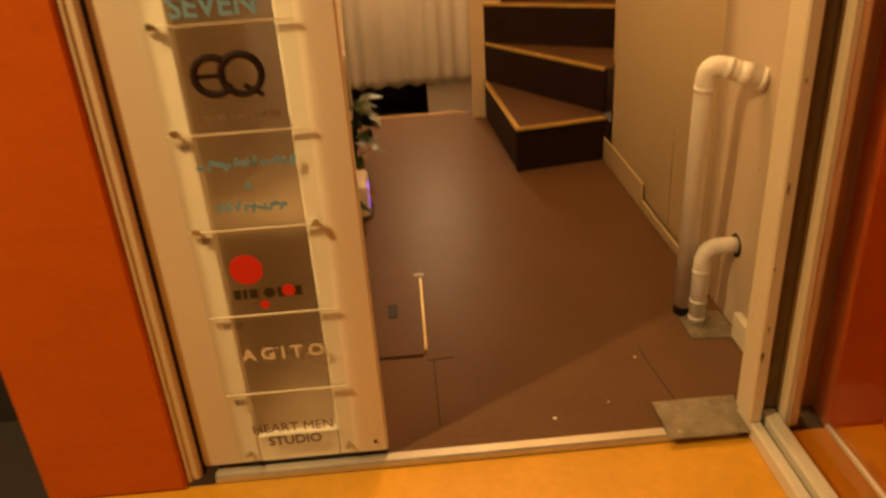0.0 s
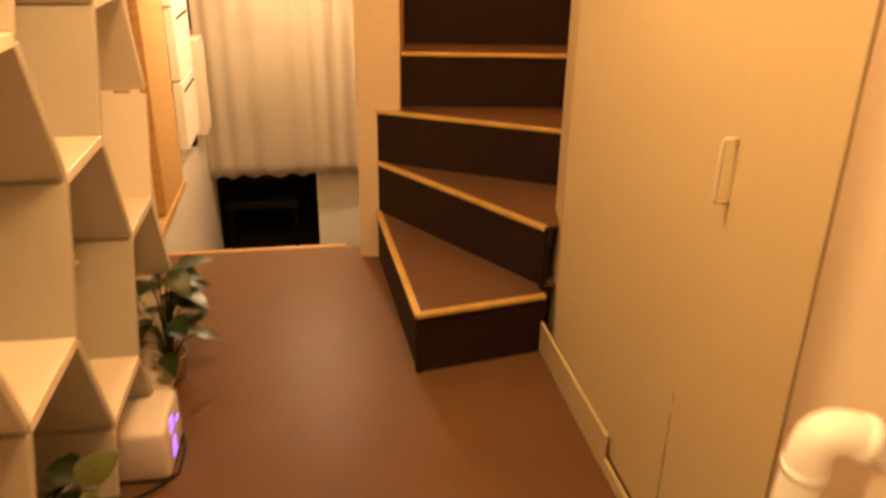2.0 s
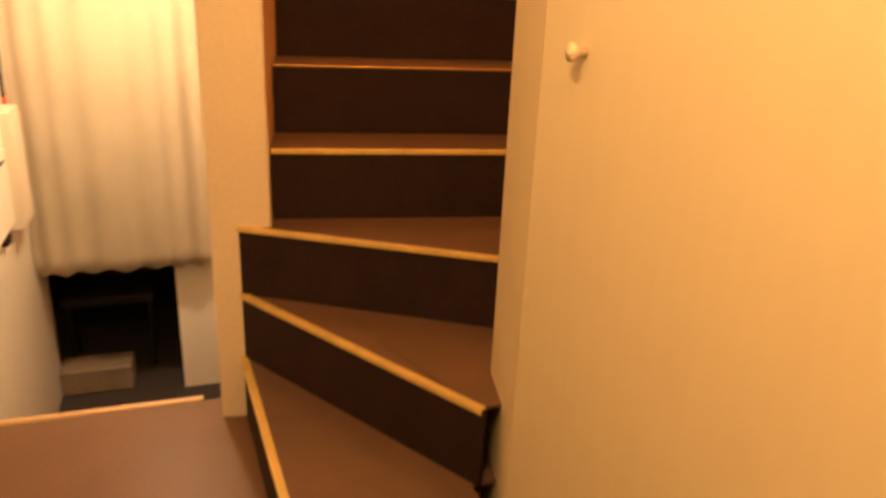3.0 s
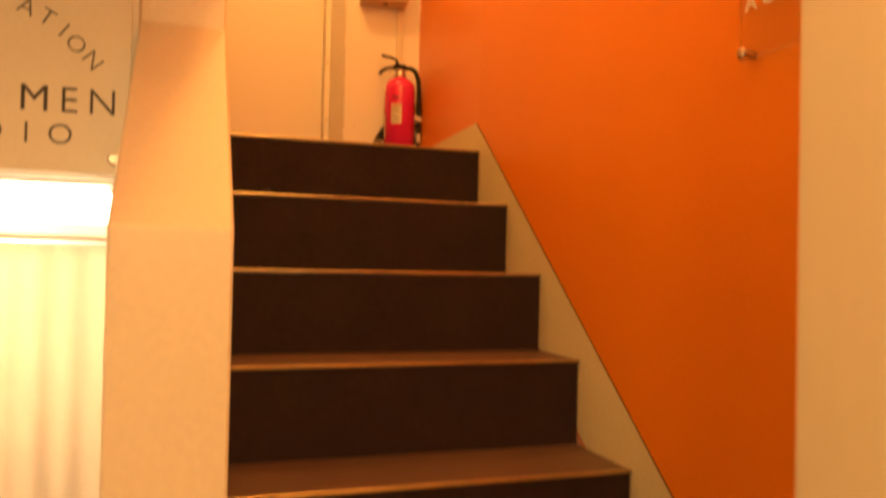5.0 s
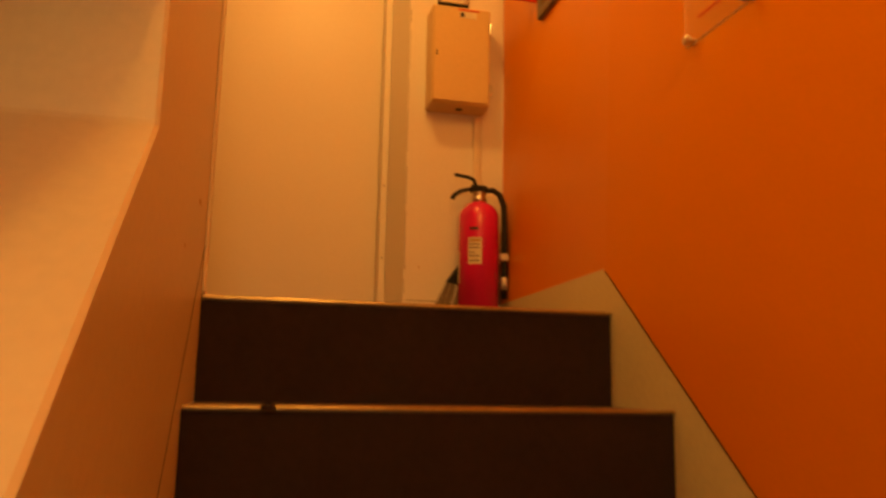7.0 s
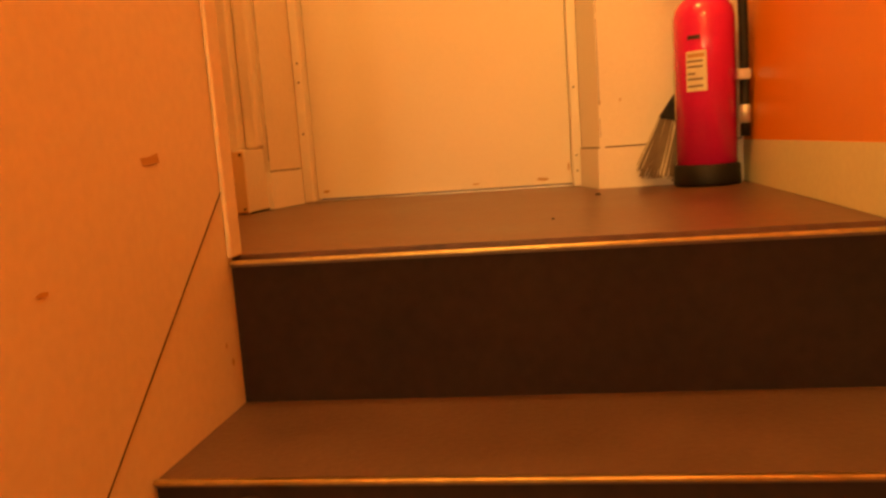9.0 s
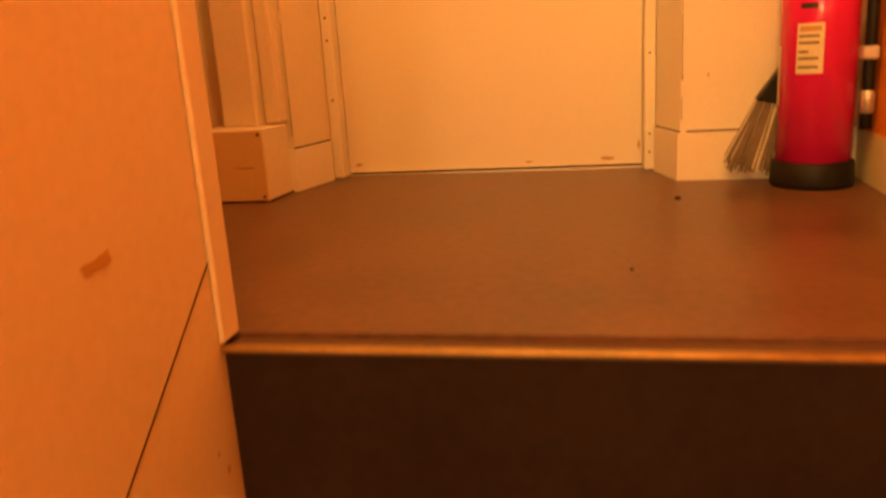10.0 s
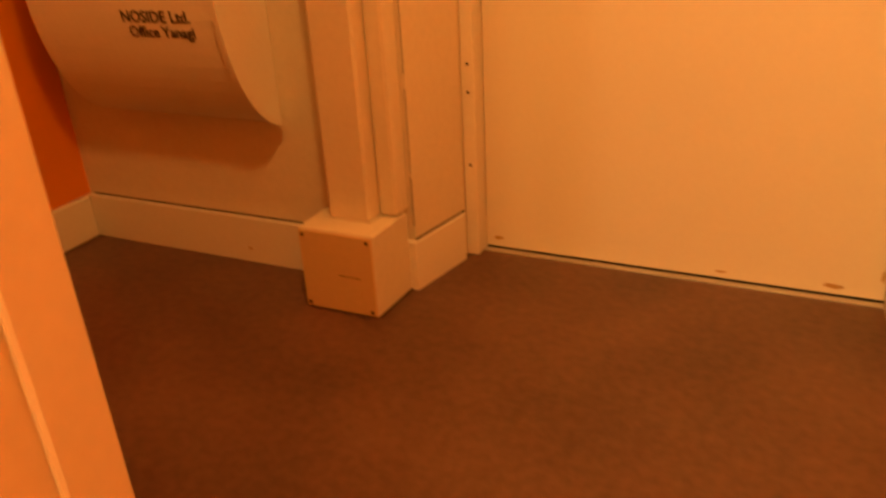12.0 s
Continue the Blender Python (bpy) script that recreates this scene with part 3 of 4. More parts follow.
part("patch", prism([(0.80, 0.36), (0.93, 0.35), (0.932, 0.49), (0.86, 0.5), (0.805, 0.47)], 0.0005, 0.004), RUST, patch)

# ---- closet door ----
leaf = thing("closet_door", "flush beige closet door, shut, with a white bow handle", "closet door", LM)
part("panel", box(0.94, 0.9545, 0.672, 1.755, 0.043, 2.25, 0.0006), CLOSET, leaf)
part("handle", tube(bend((0.939, 0.925, 0.842), (0.915, 0.925, 0.842), (0.915, 0.925, 0.9), 0.008, 4) + bend((0.915, 0.925, 0.9), (0.915, 0.925, 0.95), (0.939, 0.925, 0.95), 0.008, 4)[1:], 0.004, 10), WHITE, leaf, "white bow handle", True)
for z0, z1, w in ((0.05, 0.21, 0.0012), (0.215, 0.29, 0.0016), (0.3, 0.36, 0.0008), (0.385, 0.41, 0.0006)):
    part("open_seam", box(0.9394, 0.9399, 1.0 - w, 1.0 + w, z0, z1), RISER, leaf, "dark open seam")
knob = part("knob", lathe([(0.001, 0), (0.008, 0.0), (0.007, 0.012), (0.014, 0.018), (0.014, 0.026), (0.001, 0.03)], 16), POT, leaf, "small pale knob", True)
knob.matrix_local = pose(0.9395, 1.611, 1.187, 0, -90)

# ---- honeycomb shelf along the left wall ----
shelf = thing("honeycomb_shelf", "white painted honeycomb shelf unit with slanted dividers", "shelf", LM)
A0, A1, TH = -0.448, -0.185, 0.022
LEVELS = [0.02, 0.29, 0.56, 0.83, 1.095, 1.36, 1.63, 1.9]
PERIOD = 0.755


def board_ends(level):
    """Ends of the level boards: even levels shifted by half a period."""
    first = (0.84, 1.11) if level % 2 == 0 else (1.2175, 1.4875)
    return [(first[0] + n * PERIOD, first[1] + n * PERIOD) for n in range(-2, 2)]


def slab(b0, z0, b1, z1, name, inset=0.0):
    d = Vector((b1 - b0, z1 - z0)).normalized()
    n = Vector((-d.y, d.x)) * TH / 2
    bm = prism([(b0 + n.x, z0 + n.y), (b1 + n.x, z1 + n.y), (b1 - n.x, z1 - n.y), (b0 - n.x, z0 - n.y)], A0, A1 - inset, "x", 0.0015)
    part(name, bm, WHITE, shelf)


LOW, HIGH = 0.1, 1.9
for k, z in enumerate(LEVELS):
    for b0, b1 in board_ends(k):
        if b0 >= LOW - 0.3 and b1 <= HIGH:
            slab(max(b0, LOW) + 0.006, z, b1 - 0.006, z, "shelf_board")
            if k + 1 < len(LEVELS):
                for start, sign in ((b0, -1), (b1, 1)):
                    if LOW < start + sign * 0.1 < 2.0:
                        slab(start, z + 0.008, start + sign * 0.1075, LEVELS[k + 1] - 0.008, "divider", 0.001)
            if k > 0:
                for start, sign in ((b0, -1), (b1, 1)):
                    if LOW < start + sign * 0.1 < 2.0:
                        slab(start, z - 0.008, start + sign * 0.1075, LEVELS[k - 1] + 0.008, "divider", 0.001)
part("back_panel", box(-0.451, -0.4485, LOW, 1.95, 0.001, 1.92), WHITE, shelf)
knob = part("knob", lathe([(0.001, 0), (0.016, 0.0), (0.018, 0.012), (0.01, 0.02), (0.001, 0.022)], 14), RISER, shelf, "round brown wooden knob")
knob.matrix_local = pose(-0.4475, 1.108, 0.224, 0, 90)


def leaf_mesh():
    bm = bmesh.new()
    rows = []
    for i in range(6):
        t = i / 5
        w = 0.5 * math.sin(math.pi * (t ** 0.7)) * (1 - 0.25 * t) + 0.004
        rows.append([bm.verts.new((s * w * 0.9, t, 0.18 * abs(s) * w - 0.35 * t * t)) for s in (-1, 0, 1)])
    for r, q in zip(rows, rows[1:]):
        for j in range(2):
            bm.faces.new((r[j], r[j + 1], q[j + 1], q[j]))
    me = bpy.data.meshes.new("leaf")
    bm.to_mesh(me)
    bm.free()
    for p in me.polygons:
        p.use_smooth = True
    return me


LEAVES = [leaf_mesh(), leaf_mesh()]
LEAVES[0].materials.append(LEAF)
LEAVES[1].materials.append(LEAF_PALE)


def plant(label, a, b, z, spread, height, count, seed, pale, pot):
    ob = thing("potted_plant", label, "plant", LM @ Matrix.Translation((a, b, z)))
    rng = random.Random(seed)
    part("pot", lathe([(0.001, 0), (pot * 0.72, 0.0), (pot, pot * 1.5), (pot * 1.04, pot * 1.52), (pot * 1.04, pot * 1.65), (pot * 0.9, pot * 1.65), (pot * 0.86, pot * 1.4), (0.001, pot * 1.4)], 20), POT, ob, "", True)
    top = pot * 1.4
    for i in range(count):
        ang = rng.uniform(0, 2 * math.pi)
        up = rng.uniform(0.15, 1.0)
        reach = spread * rng.uniform(0.35, 1.0) * (1.1 - 0.5 * up)
        tip = Vector((math.cos(ang) * reach, math.sin(ang) * reach, top + height * up))
        part("stem", tube([(tip.x * 0.1, tip.y * 0.1, top - 0.01), (tip.x * 0.5, tip.y * 0.5, top + height * up * 0.7), tuple(tip)], [0.003, 0.0025, 0.0015], 5), LEAF, ob)
        blade = new("leaf", LEAVES[1 if rng.random() < pale else 0])
        blade.parent = ob
        size = rng.uniform(0.065, 0.105)
        blade.matrix_local = Matrix.Translation(tip) @ Euler((rng.uniform(-0.6, 0.5), rng.uniform(-0.5, 0.5), ang - math.pi / 2)).to_matrix().to_4x4() @ Matrix.Scale(size, 4)
    return ob


plant("leafy green pothos in a small pot beside the shelf", -0.2, 1.86, 0, 0.1, 0.3, 32, 3, 0.08, 0.05)
plant("dark leafy plant in a pale pot under the shelf", -0.26, 1.0, 0.001, 0.13, 0.2, 34, 7, 0.15, 0.06)
plant("leafy yellow-green plant in a pale pot by the entrance", -0.25, 0.7, 0.001, 0.12, 0.12, 22, 11, 0.5, 0.05)

purifier = thing("air_freshener", "small white rounded appliance with violet lights on the floor", "appliance", LM)
part("body", box(-0.27, -0.128, 1.375, 1.57, 0.004, 0.148, 0.018, 3), PVC, purifier, "", True)
part("base", box(-0.262, -0.134, 1.383, 1.562, 0.0005, 0.0038), BLACK, purifier)
for z0, z1 in ((0.1, 0.135), (0.03, 0.075)):
    part("light_strip", box(-0.1295, -0.1262, 1.43, 1.47, z0, z1, 0.001), VIOLET, purifier, "glowing violet strip")
part("light_strip", box(-0.1295, -0.1262, 1.5, 1.52, 0.085, 0.1, 0.001), VIOLET, purifier, "glowing violet strip")
part("cable", tube([P_ for P_ in ((-0.13, 1.56, 0.006), (-0.115, 1.5, 0.005), (-0.118, 1.4, 0.005), (-0.17, 1.345, 0.005), (-0.24, 1.3, 0.006), (-0.3, 1.24, 0.006))], 0.004, 8), BLACK, purifier, "black power cable")


def ornament(label, a, b, z, kind):
    ob = thing("ornament", label, "ornament", LM @ Matrix.Translation((a, b, z)))
    if kind == "star":
        pts = []
        for i in range(10):
            r = 0.055 if i % 2 == 0 else 0.024
            pts.append((r * math.sin(i * math.pi / 5), 0.055 + r * math.cos(i * math.pi / 5)))
        part("body", prism(pts, -0.006, 0.006, "x", 0.002), RISER, ob)
    elif kind == "dish":
        part("body", lathe([(0.001, 0.0), (0.03, 0.0), (0.045, 0.02), (0.042, 0.021), (0.028, 0.004), (0.001, 0.004)], 18), POT, ob, "", True)
        part("stone", lathe([(0.001, 0.005), (0.014, 0.006), (0.017, 0.014), (0.008, 0.022), (0.001, 0.023)], 10), BLACK, ob, "", True)
    else:
        part("body", lathe([(0.001, 0.0), (0.03, 0.0), (0.036, 0.04), (0.03, 0.085), (0.012, 0.1), (0.012, 0.12), (0.016, 0.125), (0.001, 0.125)], 18), ORANGE if kind == "vase" else POT, ob, "", True)
    return ob


ornament("dark red star-shaped ornament on the shelf", -0.3, 0.62, 0.842, "star")
ornament("small dish with a black stone on the shelf", -0.27, 1.72, 0.572, "dish")
ornament("small bright orange vase on the shelf", -0.33, 1.72, 1.107, "vase")
ornament("pale ceramic jar on the shelf", -0.34, 1.0, 0.572, "jar")

flowers = thing("dried_flowers", "small bunch of beige dried flowers on the shelf", "flowers", LM @ Matrix.Translation((-0.37, 1.55, 0.3015)))
rng = random.Random(21)
for i in range(16):
    ang, lean, tall = rng.uniform(0, 2 * math.pi), rng.uniform(0.01, 0.07), rng.uniform(0.12, 0.25)
    tip = (lean * math.cos(ang), lean * math.sin(ang), tall)
    part("stem", tube([(0, 0, 0.0), (tip[0] * 0.4, tip[1] * 0.4, tall * 0.6), tip], [0.0016, 0.0014, 0.001], 5), WOOD, flowers)
    part("flower_head", lathe([(0.001, tall - 0.004), (0.008, tall), (0.011, tall + 0.007), (0.006, tall + 0.014), (0.001, tall + 0.016)], 7, tip[0], tip[1]), POT, flowers)

# ---- wall beyond the shelf: wooden frame, letter rack ----
frame_ob = thing("display_frame", "deep pale wooden frame on the white wall", "frame", LM)
part("bottom_rail", box(-0.4515, -0.4, 2.72, 3.62, 0.0, 0.035, 0.003), WOOD, frame_ob)
part("side_rail", box(-0.4515, -0.41, 3.12, 3.62, 0.0355, 1.95, 0.003), WOOD, frame_ob)
part("side_rail", box(-0.4515, -0.4, 2.72, 2.755, 0.0355, 1.95, 0.003), WOOD, frame_ob)
part("top_rail", box(-0.4515, -0.4, 2.7555, 3.1195, 1.915, 1.95, 0.003), WOOD, frame_ob)
part("backing", box(-0.4515, -0.447, 2.756, 3.1195, 0.036, 1.914), CREAM, frame_ob)
rack = thing("letter_box_column", "column of white letter boxes on the wall", "letter box", LM)
for i in range(4):
    z = 0.12 + i * 0.36
    unit = part("box", box(-0.4515, -0.4, 3.86, 4.3, z, z + 0.35, 0.006), WHITE, rack)
    part("slot", box(-0.3995, -0.398, 3.9, 4.26, z + 0.29, z + 0.305), BLACK, unit)
part("bracket", box(-0.4515, -0.42, 4.2, 4.28, 0.04, 0.1155, 0.003), RISER, rack, "rusty bracket")
grey = thing("meter_box", "grey meter box on the white wall", "box", LM)
part("body", box(-0.4515, -0.38, 4.4, 4.62, 0.05, 0.6, 0.004), SIGN_PLATE, grey)
part("cover", box(-0.379, -0.374, 4.42, 4.6, 0.08, 0.57, 0.002), CREAM, grey)
strip = thing("notice", "narrow red and black notice strip on the wall", "notice", LM)
part("sheet", box(-0.4515, -0.45, 4.66, 4.76, 0.5, 1.2), RISER, strip)
part("sheet", box(-0.4495, -0.449, 4.66, 4.76, 0.5, 0.62), RED_INK, strip, "red band")

# ---- basement stair, curtain and bench ----
down = thing("basement_stairs", "steps down to the basement behind the floor's edge", "stairs", LM, kind="structure")
for i in range(6):
    part("tread", box(-0.449, 0.42 - 0.02 * i, 2.79 + i * 0.26, 3.05 + i * 0.26, -0.24 - 0.2 * i, -0.2 - 0.2 * i), TREAD, down)
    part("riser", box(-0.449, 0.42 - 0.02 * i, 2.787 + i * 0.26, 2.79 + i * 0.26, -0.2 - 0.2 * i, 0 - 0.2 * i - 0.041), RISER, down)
curtain = thing("curtain", "long cream curtain with a scalloped hem across the basement door", "curtain", LM)
rows, cols = 24, 130
bm = bmesh.new()
grid = []
for j in range(rows + 1):
    t = j / rows
    line = []
    for i in range(cols + 1):
        u = i / cols
        a = -0.449 + 1.12 * u
        fold = math.sin(u * 52 + 1.2 * math.sin(u * 9)) * 0.014 + math.sin(u * 23 + 2) * 0.01
        z = 1.46 - t * (1.46 + 0.345) - (0.016 * math.sin(u * 52 + 1.2 * math.sin(u * 9)) if j == rows else 0)
        line.append(bm.verts.new((a, 4.8 + fold * (0.5 + 0.5 * t), z)))
    grid.append(line)
for r, q in zip(grid, grid[1:]):
    for i in range(cols):
        bm.faces.new((r[i], r[i + 1], q[i + 1], q[i]))
bmesh.ops.solidify(bm, geom=list(bm.faces), thickness=0.003)
part("cloth", bm, CLOTH, curtain, "", True)
part("rod", cylinder((-0.449, 4.8, 1.475), (0.68, 4.8, 1.475), 0.012), ALU, curtain)
bench = thing("bench", "black bench in the dark basement doorway", "bench", LM)
part("seat", box(-0.44, 0.1, 5.25, 5.6, -0.75, -0.69, 0.01), BLACK, bench)
part("backrest", box(-0.44, 0.1, 5.6, 5.64, -0.69, -0.35, 0.01), BLACK, bench)
for a in (-0.42, 0.05):
    for y in (5.28, 5.56):
        part("leg", box(a, a + 0.03, y, y + 0.03, -1.2, -0.75), BLACK, bench)
crate = thing("box", "pale cardboard box on the basement floor", "box", LM)
part("carton", box(-0.45, -0.05, 5.0, 5.2, -1.2, -1.04, 0.01), BRISTLE, crate)

# ---- studio sign and its lamp over the basement stair ----
sign = thing("studio_sign", "frosted acrylic sign with black lettering on the header wall", "sign")
part("plate", box(-0.64, -0.053, 6.178, 6.186, 1.58, 2.028, 0.001), SIGN_PLATE, sign)
for x in (-0.61, -0.078):
    for z in (1.61, 1.993):
        part("bolt", tube([(x, 6.199, z), (x, 6.176, z), (x, 6.172, z), (x, 6.168, z)], [0.006, 0.006, 0.012, 0.009], 12), METAL, sign, "steel stand-off bolt")


def sign_text(text, size, x, z, turn=0.0, align="CENTER"):
    writing("lettering", text, size, Matrix.Translation((x - 0.007, 6.1775, z + 0.019)) @ pose(0, 0, 0, 90) @ pose(0, 0, 0, 0, 0, turn), INK, sign, 0.0004, align, -0.0006)


for text, size, x, z, gap in (("HEART", 0.066, -0.57, 1.675, 0.054), ("MEN", 0.07, -0.21, 1.673, 0.058), ("STUDIO", 0.056, -0.45, 1.613, 0.057)):
    for k, ch in enumerate(text):
        sign_text(ch, size, x + gap * k, z)
for ch, x, z, turn in (("A", -0.232, 1.85, -22), ("T", -0.2, 1.835, -30), ("I", -0.172, 1.815, -36), ("O", -0.152, 1.792, -42), ("N", -0.124, 1.765, -48)):
    sign_text(ch, 0.045, x, z, turn)
for k in range(6):
    ang = radians(112 + k * 9)
    bm = box(-0.011, 0.011, 6.1768, 6.1776, -0.016, 0.016)
    bmesh.ops.transform(bm, matrix=Matrix.Translation((-0.345 + 0.25 * math.cos(ang), 0, 1.63 + 0.25 * math.sin(ang))) @ Matrix.Rotation(math.pi / 2 - ang, 4, "Y"), verts=bm.verts)
    part("lettering", bm, INK, sign)

wall_lamp = thing("wall_lamp", "glowing glass wall lamp under the studio sign", "lamp")
part("shade", tube([(-0.52, 6.25, 1.524), (-0.512, 6.25, 1.524), (-0.5, 6.25, 1.524), (-0.1, 6.25, 1.524), (-0.09, 6.25, 1.524), (-0.084, 6.25, 1.524)], [0.014, 0.03, 0.035, 0.035, 0.03, 0.014], 18), LAMP_GLOW, wall_lamp, "glowing frosted glass tube", True)
part("mount", box(-0.54, -0.06, 6.22, 6.28, 1.5605, 1.5715, 0.002), METAL, wall_lamp)
part("end_cap", tube([(-0.0835, 6.25, 1.524), (-0.062, 6.25, 1.524)], 0.026, 14), METAL, wall_lamp)
part("end_cap", tube([(-0.5205, 6.25, 1.524), (-0.54, 6.25, 1.524)], 0.026, 14), METAL, wall_lamp)

# ---- acrylic plates on the orange wall ----


def wall_plate(y0, y1, z0, z1):
    ob = thing("name_plate", "clear acrylic name plate on the orange wall", "sign", None, "name plates on the orange wall")
    x = ORX((y0 + y1) / 2) - 0.022
    sheet = part("sheet", box(x, x + 0.004, y0, y1, z0, z1, 0.0008), ACRYLIC, ob, "clear acrylic sheet")
    sheet.visible_shadow = False
    for y in (y0 + 0.012, y1 - 0.012):
        for z in (z0 + 0.012, z1 - 0.012):
            part("bolt", tube([(ORX(y) - 0.0005, y, z), (x + 0.001, y, z), (x - 0.002, y, z), (x - 0.007, y, z), (x - 0.01, y, z)], [0.006, 0.006, 0.01, 0.01, 0.006], 12), METAL, ob, "steel stand-off bolt")
    return ob, x - 0.0004


def wall_text(ob, x, text, size, y, z, mt, bold=0.0):
    writing("lettering", text, size, Matrix.Translation((x, y, z)) @ Matrix(((0, 0, -1, 0), (-1, 0, 0, 0), (0, 1, 0, 0), (0, 0, 0, 1))), mt, ob, 0.0003, "CENTER", bold)


def wall_bar(ob, x, y0, y1, z0, z1, mt):
    part("lettering", box(x - 0.0006, x, y0, y1, z0, z1), mt, ob)


ob, x = wall_plate(6.435, 6.63, 2.251, 2.44)
for k in range(5):
    wall_bar(ob, x, 6.478 + 0.012 * (k % 2), 6.585 - 0.017 * (k % 3), 2.29 + k * 0.026, 2.295 + k * 0.026, SIGN_RED)
wall_text(ob, x, "4F", 0.02, 6.53, 2.413, INK)
ob, x = wall_plate(6.678, 6.87, 2.484, 2.674)
part("red_disc", tube([(x, 6.77, 2.6), (x - 0.0008, 6.77, 2.6)], 0.036, 22), RED_INK, ob)
wall_bar(ob, x, 6.73, 6.82, 2.52, 2.532, PAPER)
wall_text(ob, x, "5F", 0.02, 6.78, 2.645, INK)
ob, x = wall_plate(6.2, 6.387, 2.477, 2.655)
wall_bar(ob, x, 6.24, 6.35, 2.56, 2.58, PAPER)
wall_bar(ob, x, 6.24, 6.35, 2.53, 2.545, PAPER)
ob, x = wall_plate(5.956, 6.155, 2.242, 2.435)
wall_text(ob, x, "WILD", 0.055, 6.055, 2.325, INK, 0.0008)
wall_text(ob, x, "SEVEN", 0.05, 6.055, 2.272, INK, 0.0008)
wall_bar(ob, x, 6.01, 6.1, 2.378, 2.384, INK)
wall_text(ob, x, "3F", 0.02, 6.055, 2.4, INK)
ob, x = wall_plate(5.72, 5.917, 2.008, 2.198)
part("red_disc", tube([(x + 0.0002, 5.868, 2.125), (x - 0.0006, 5.868, 2.125)], 0.038, 24), RED_INK, ob)
part("red_disc", tube([(x + 0.0002, 5.79, 2.09), (x - 0.0004, 5.79, 2.09)], 0.018, 20), RED_INK, ob)
part("red_disc", tube([(x + 0.0002, 5.845, 2.048), (x - 0.0004, 5.845, 2.048)], 0.012, 18), RED_INK, ob)
part("black_dot", tube([(x + 0.0002, 5.825, 2.078), (x - 0.0008, 5.825, 2.078)], 0.0125, 18), INK, ob)
for y in (5.885, 5.857, 5.798, 5.77):
    pts = [(x - 0.0004, y + 0.0095 * math.cos(t), 2.076 + 0.0115 * math.sin(t)) for t in np.linspace(-0.6, math.pi + 0.6, 12)]
    part("lettering", tube(pts, 0.0032, 6), INK, ob)
wall_text(ob, x, "3F", 0.022, 5.81, 2.168, INK)
ob, x = wall_plate(5.488, 5.68, 1.778, 1.968)
wall_text(ob, x, "A G I T O", 0.04, 5.583, 1.86, WHITE_INK, 0.001)
wall_text(ob, x, "1F 2F", 0.02, 5.583, 1.925, INK)

# red sign and window high on the orange wall
fire_sign = thing("fire_sign", "red projecting fire equipment sign with white writing", "sign")
fx = ORX(7.5)
part("panel", box(0.915, fx - 0.0005, 7.497, 7.503, 2.785, 3.03, 0.001), SIGN_RED, fire_sign)
part("bracket", box(fx - 0.012, fx - 0.0005, 7.5035, 7.512, 2.8, 3.015, 0.001), METAL, fire_sign)
for k, ch in enumerate("消火器"):
    writing("lettering", ch, 0.062, Matrix.Translation((0.954, 7.4964, 2.952 - k * 0.068)) @ pose(0, 0, 0, 90), WHITE_INK, fire_sign, 0.0003, "CENTER", 0.0005)
window = thing("window_1", "dark window with a grey metal frame in the orange wall", "window", kind="structure")
wx = ORX(7.2) - 0.012
part("frame", box(wx, wx + 0.03, 7.10, 7.455, 2.705, 2.73, 0.002), BRISTLE, window)
part("frame", box(wx, wx + 0.03, 7.10, 7.12, 2.7305, 3.6, 0.002), BRISTLE, window)
part("frame", box(wx, wx + 0.03, 7.435, 7.455, 2.7305, 3.6, 0.002), BRISTLE, window)
part("mullion", box(wx - 0.002, wx + 0.03, 7.34, 7.358, 2.7305, 3.6, 0.002), METAL, window)
part("pane", box(wx + 0.004, wx + 0.01, 7.1205, 7.339, 2.7305, 3.6), OLIVE, window)
part("pane", box(wx + 0.004, wx + 0.01, 7.3585, 7.4345, 2.7305, 3.6), OLIVE, window)
latch = part("latch", box(wx - 0.016, wx - 0.0025, 7.342, 7.356, 2.86, 2.92, 0.003), METAL, window, "steel window latch")

# ---- landing: fire extinguisher, brush, boxes ----
ext = thing("fire_extinguisher", "red fire extinguisher with black base and hose on the landing", "fire extinguisher", pose(0.894, 7.757, 1.8))
R = 0.066
part("body", lathe([(0.001, 0.055), (R, 0.055), (R, 0.415), (R * 0.94, 0.438), (R * 0.75, 0.458), (R * 0.45, 0.472), (0.022, 0.476), (0.001, 0.477)], 32), RED, ext, "", True)
part("base", lathe([(0.001, 0.001), (R + 0.006, 0.001), (R + 0.008, 0.01), (R + 0.006, 0.05), (R + 0.002, 0.0545), (0.001, 0.0545)], 32), BLACK, ext, "black rubber base", True)
part("neck", lathe([(0.001, 0.476), (0.024, 0.476), (0.026, 0.488), (0.02, 0.492), (0.02, 0.508), (0.024, 0.512), (0.001, 0.514)], 18), METAL, ext, "steel valve neck", True)
part("valve", box(-0.03, 0.024, -0.013, 0.013, 0.512, 0.54, 0.004), BLACK, ext)
part("carry_handle", tube([(0.0, 0, 0.53), (-0.03, 0, 0.526), (-0.065, 0, 0.515), (-0.085, 0, 0.498), (-0.092, 0, 0.484)], 0.0075, 10), BLACK, ext, "", True)
part("squeeze_lever", tube([(-0.012, 0, 0.54), (-0.02, 0, 0.562), (-0.04, 0, 0.57), (-0.084, 0, 0.576)], 0.0065, 10), BLACK, ext, "", True)
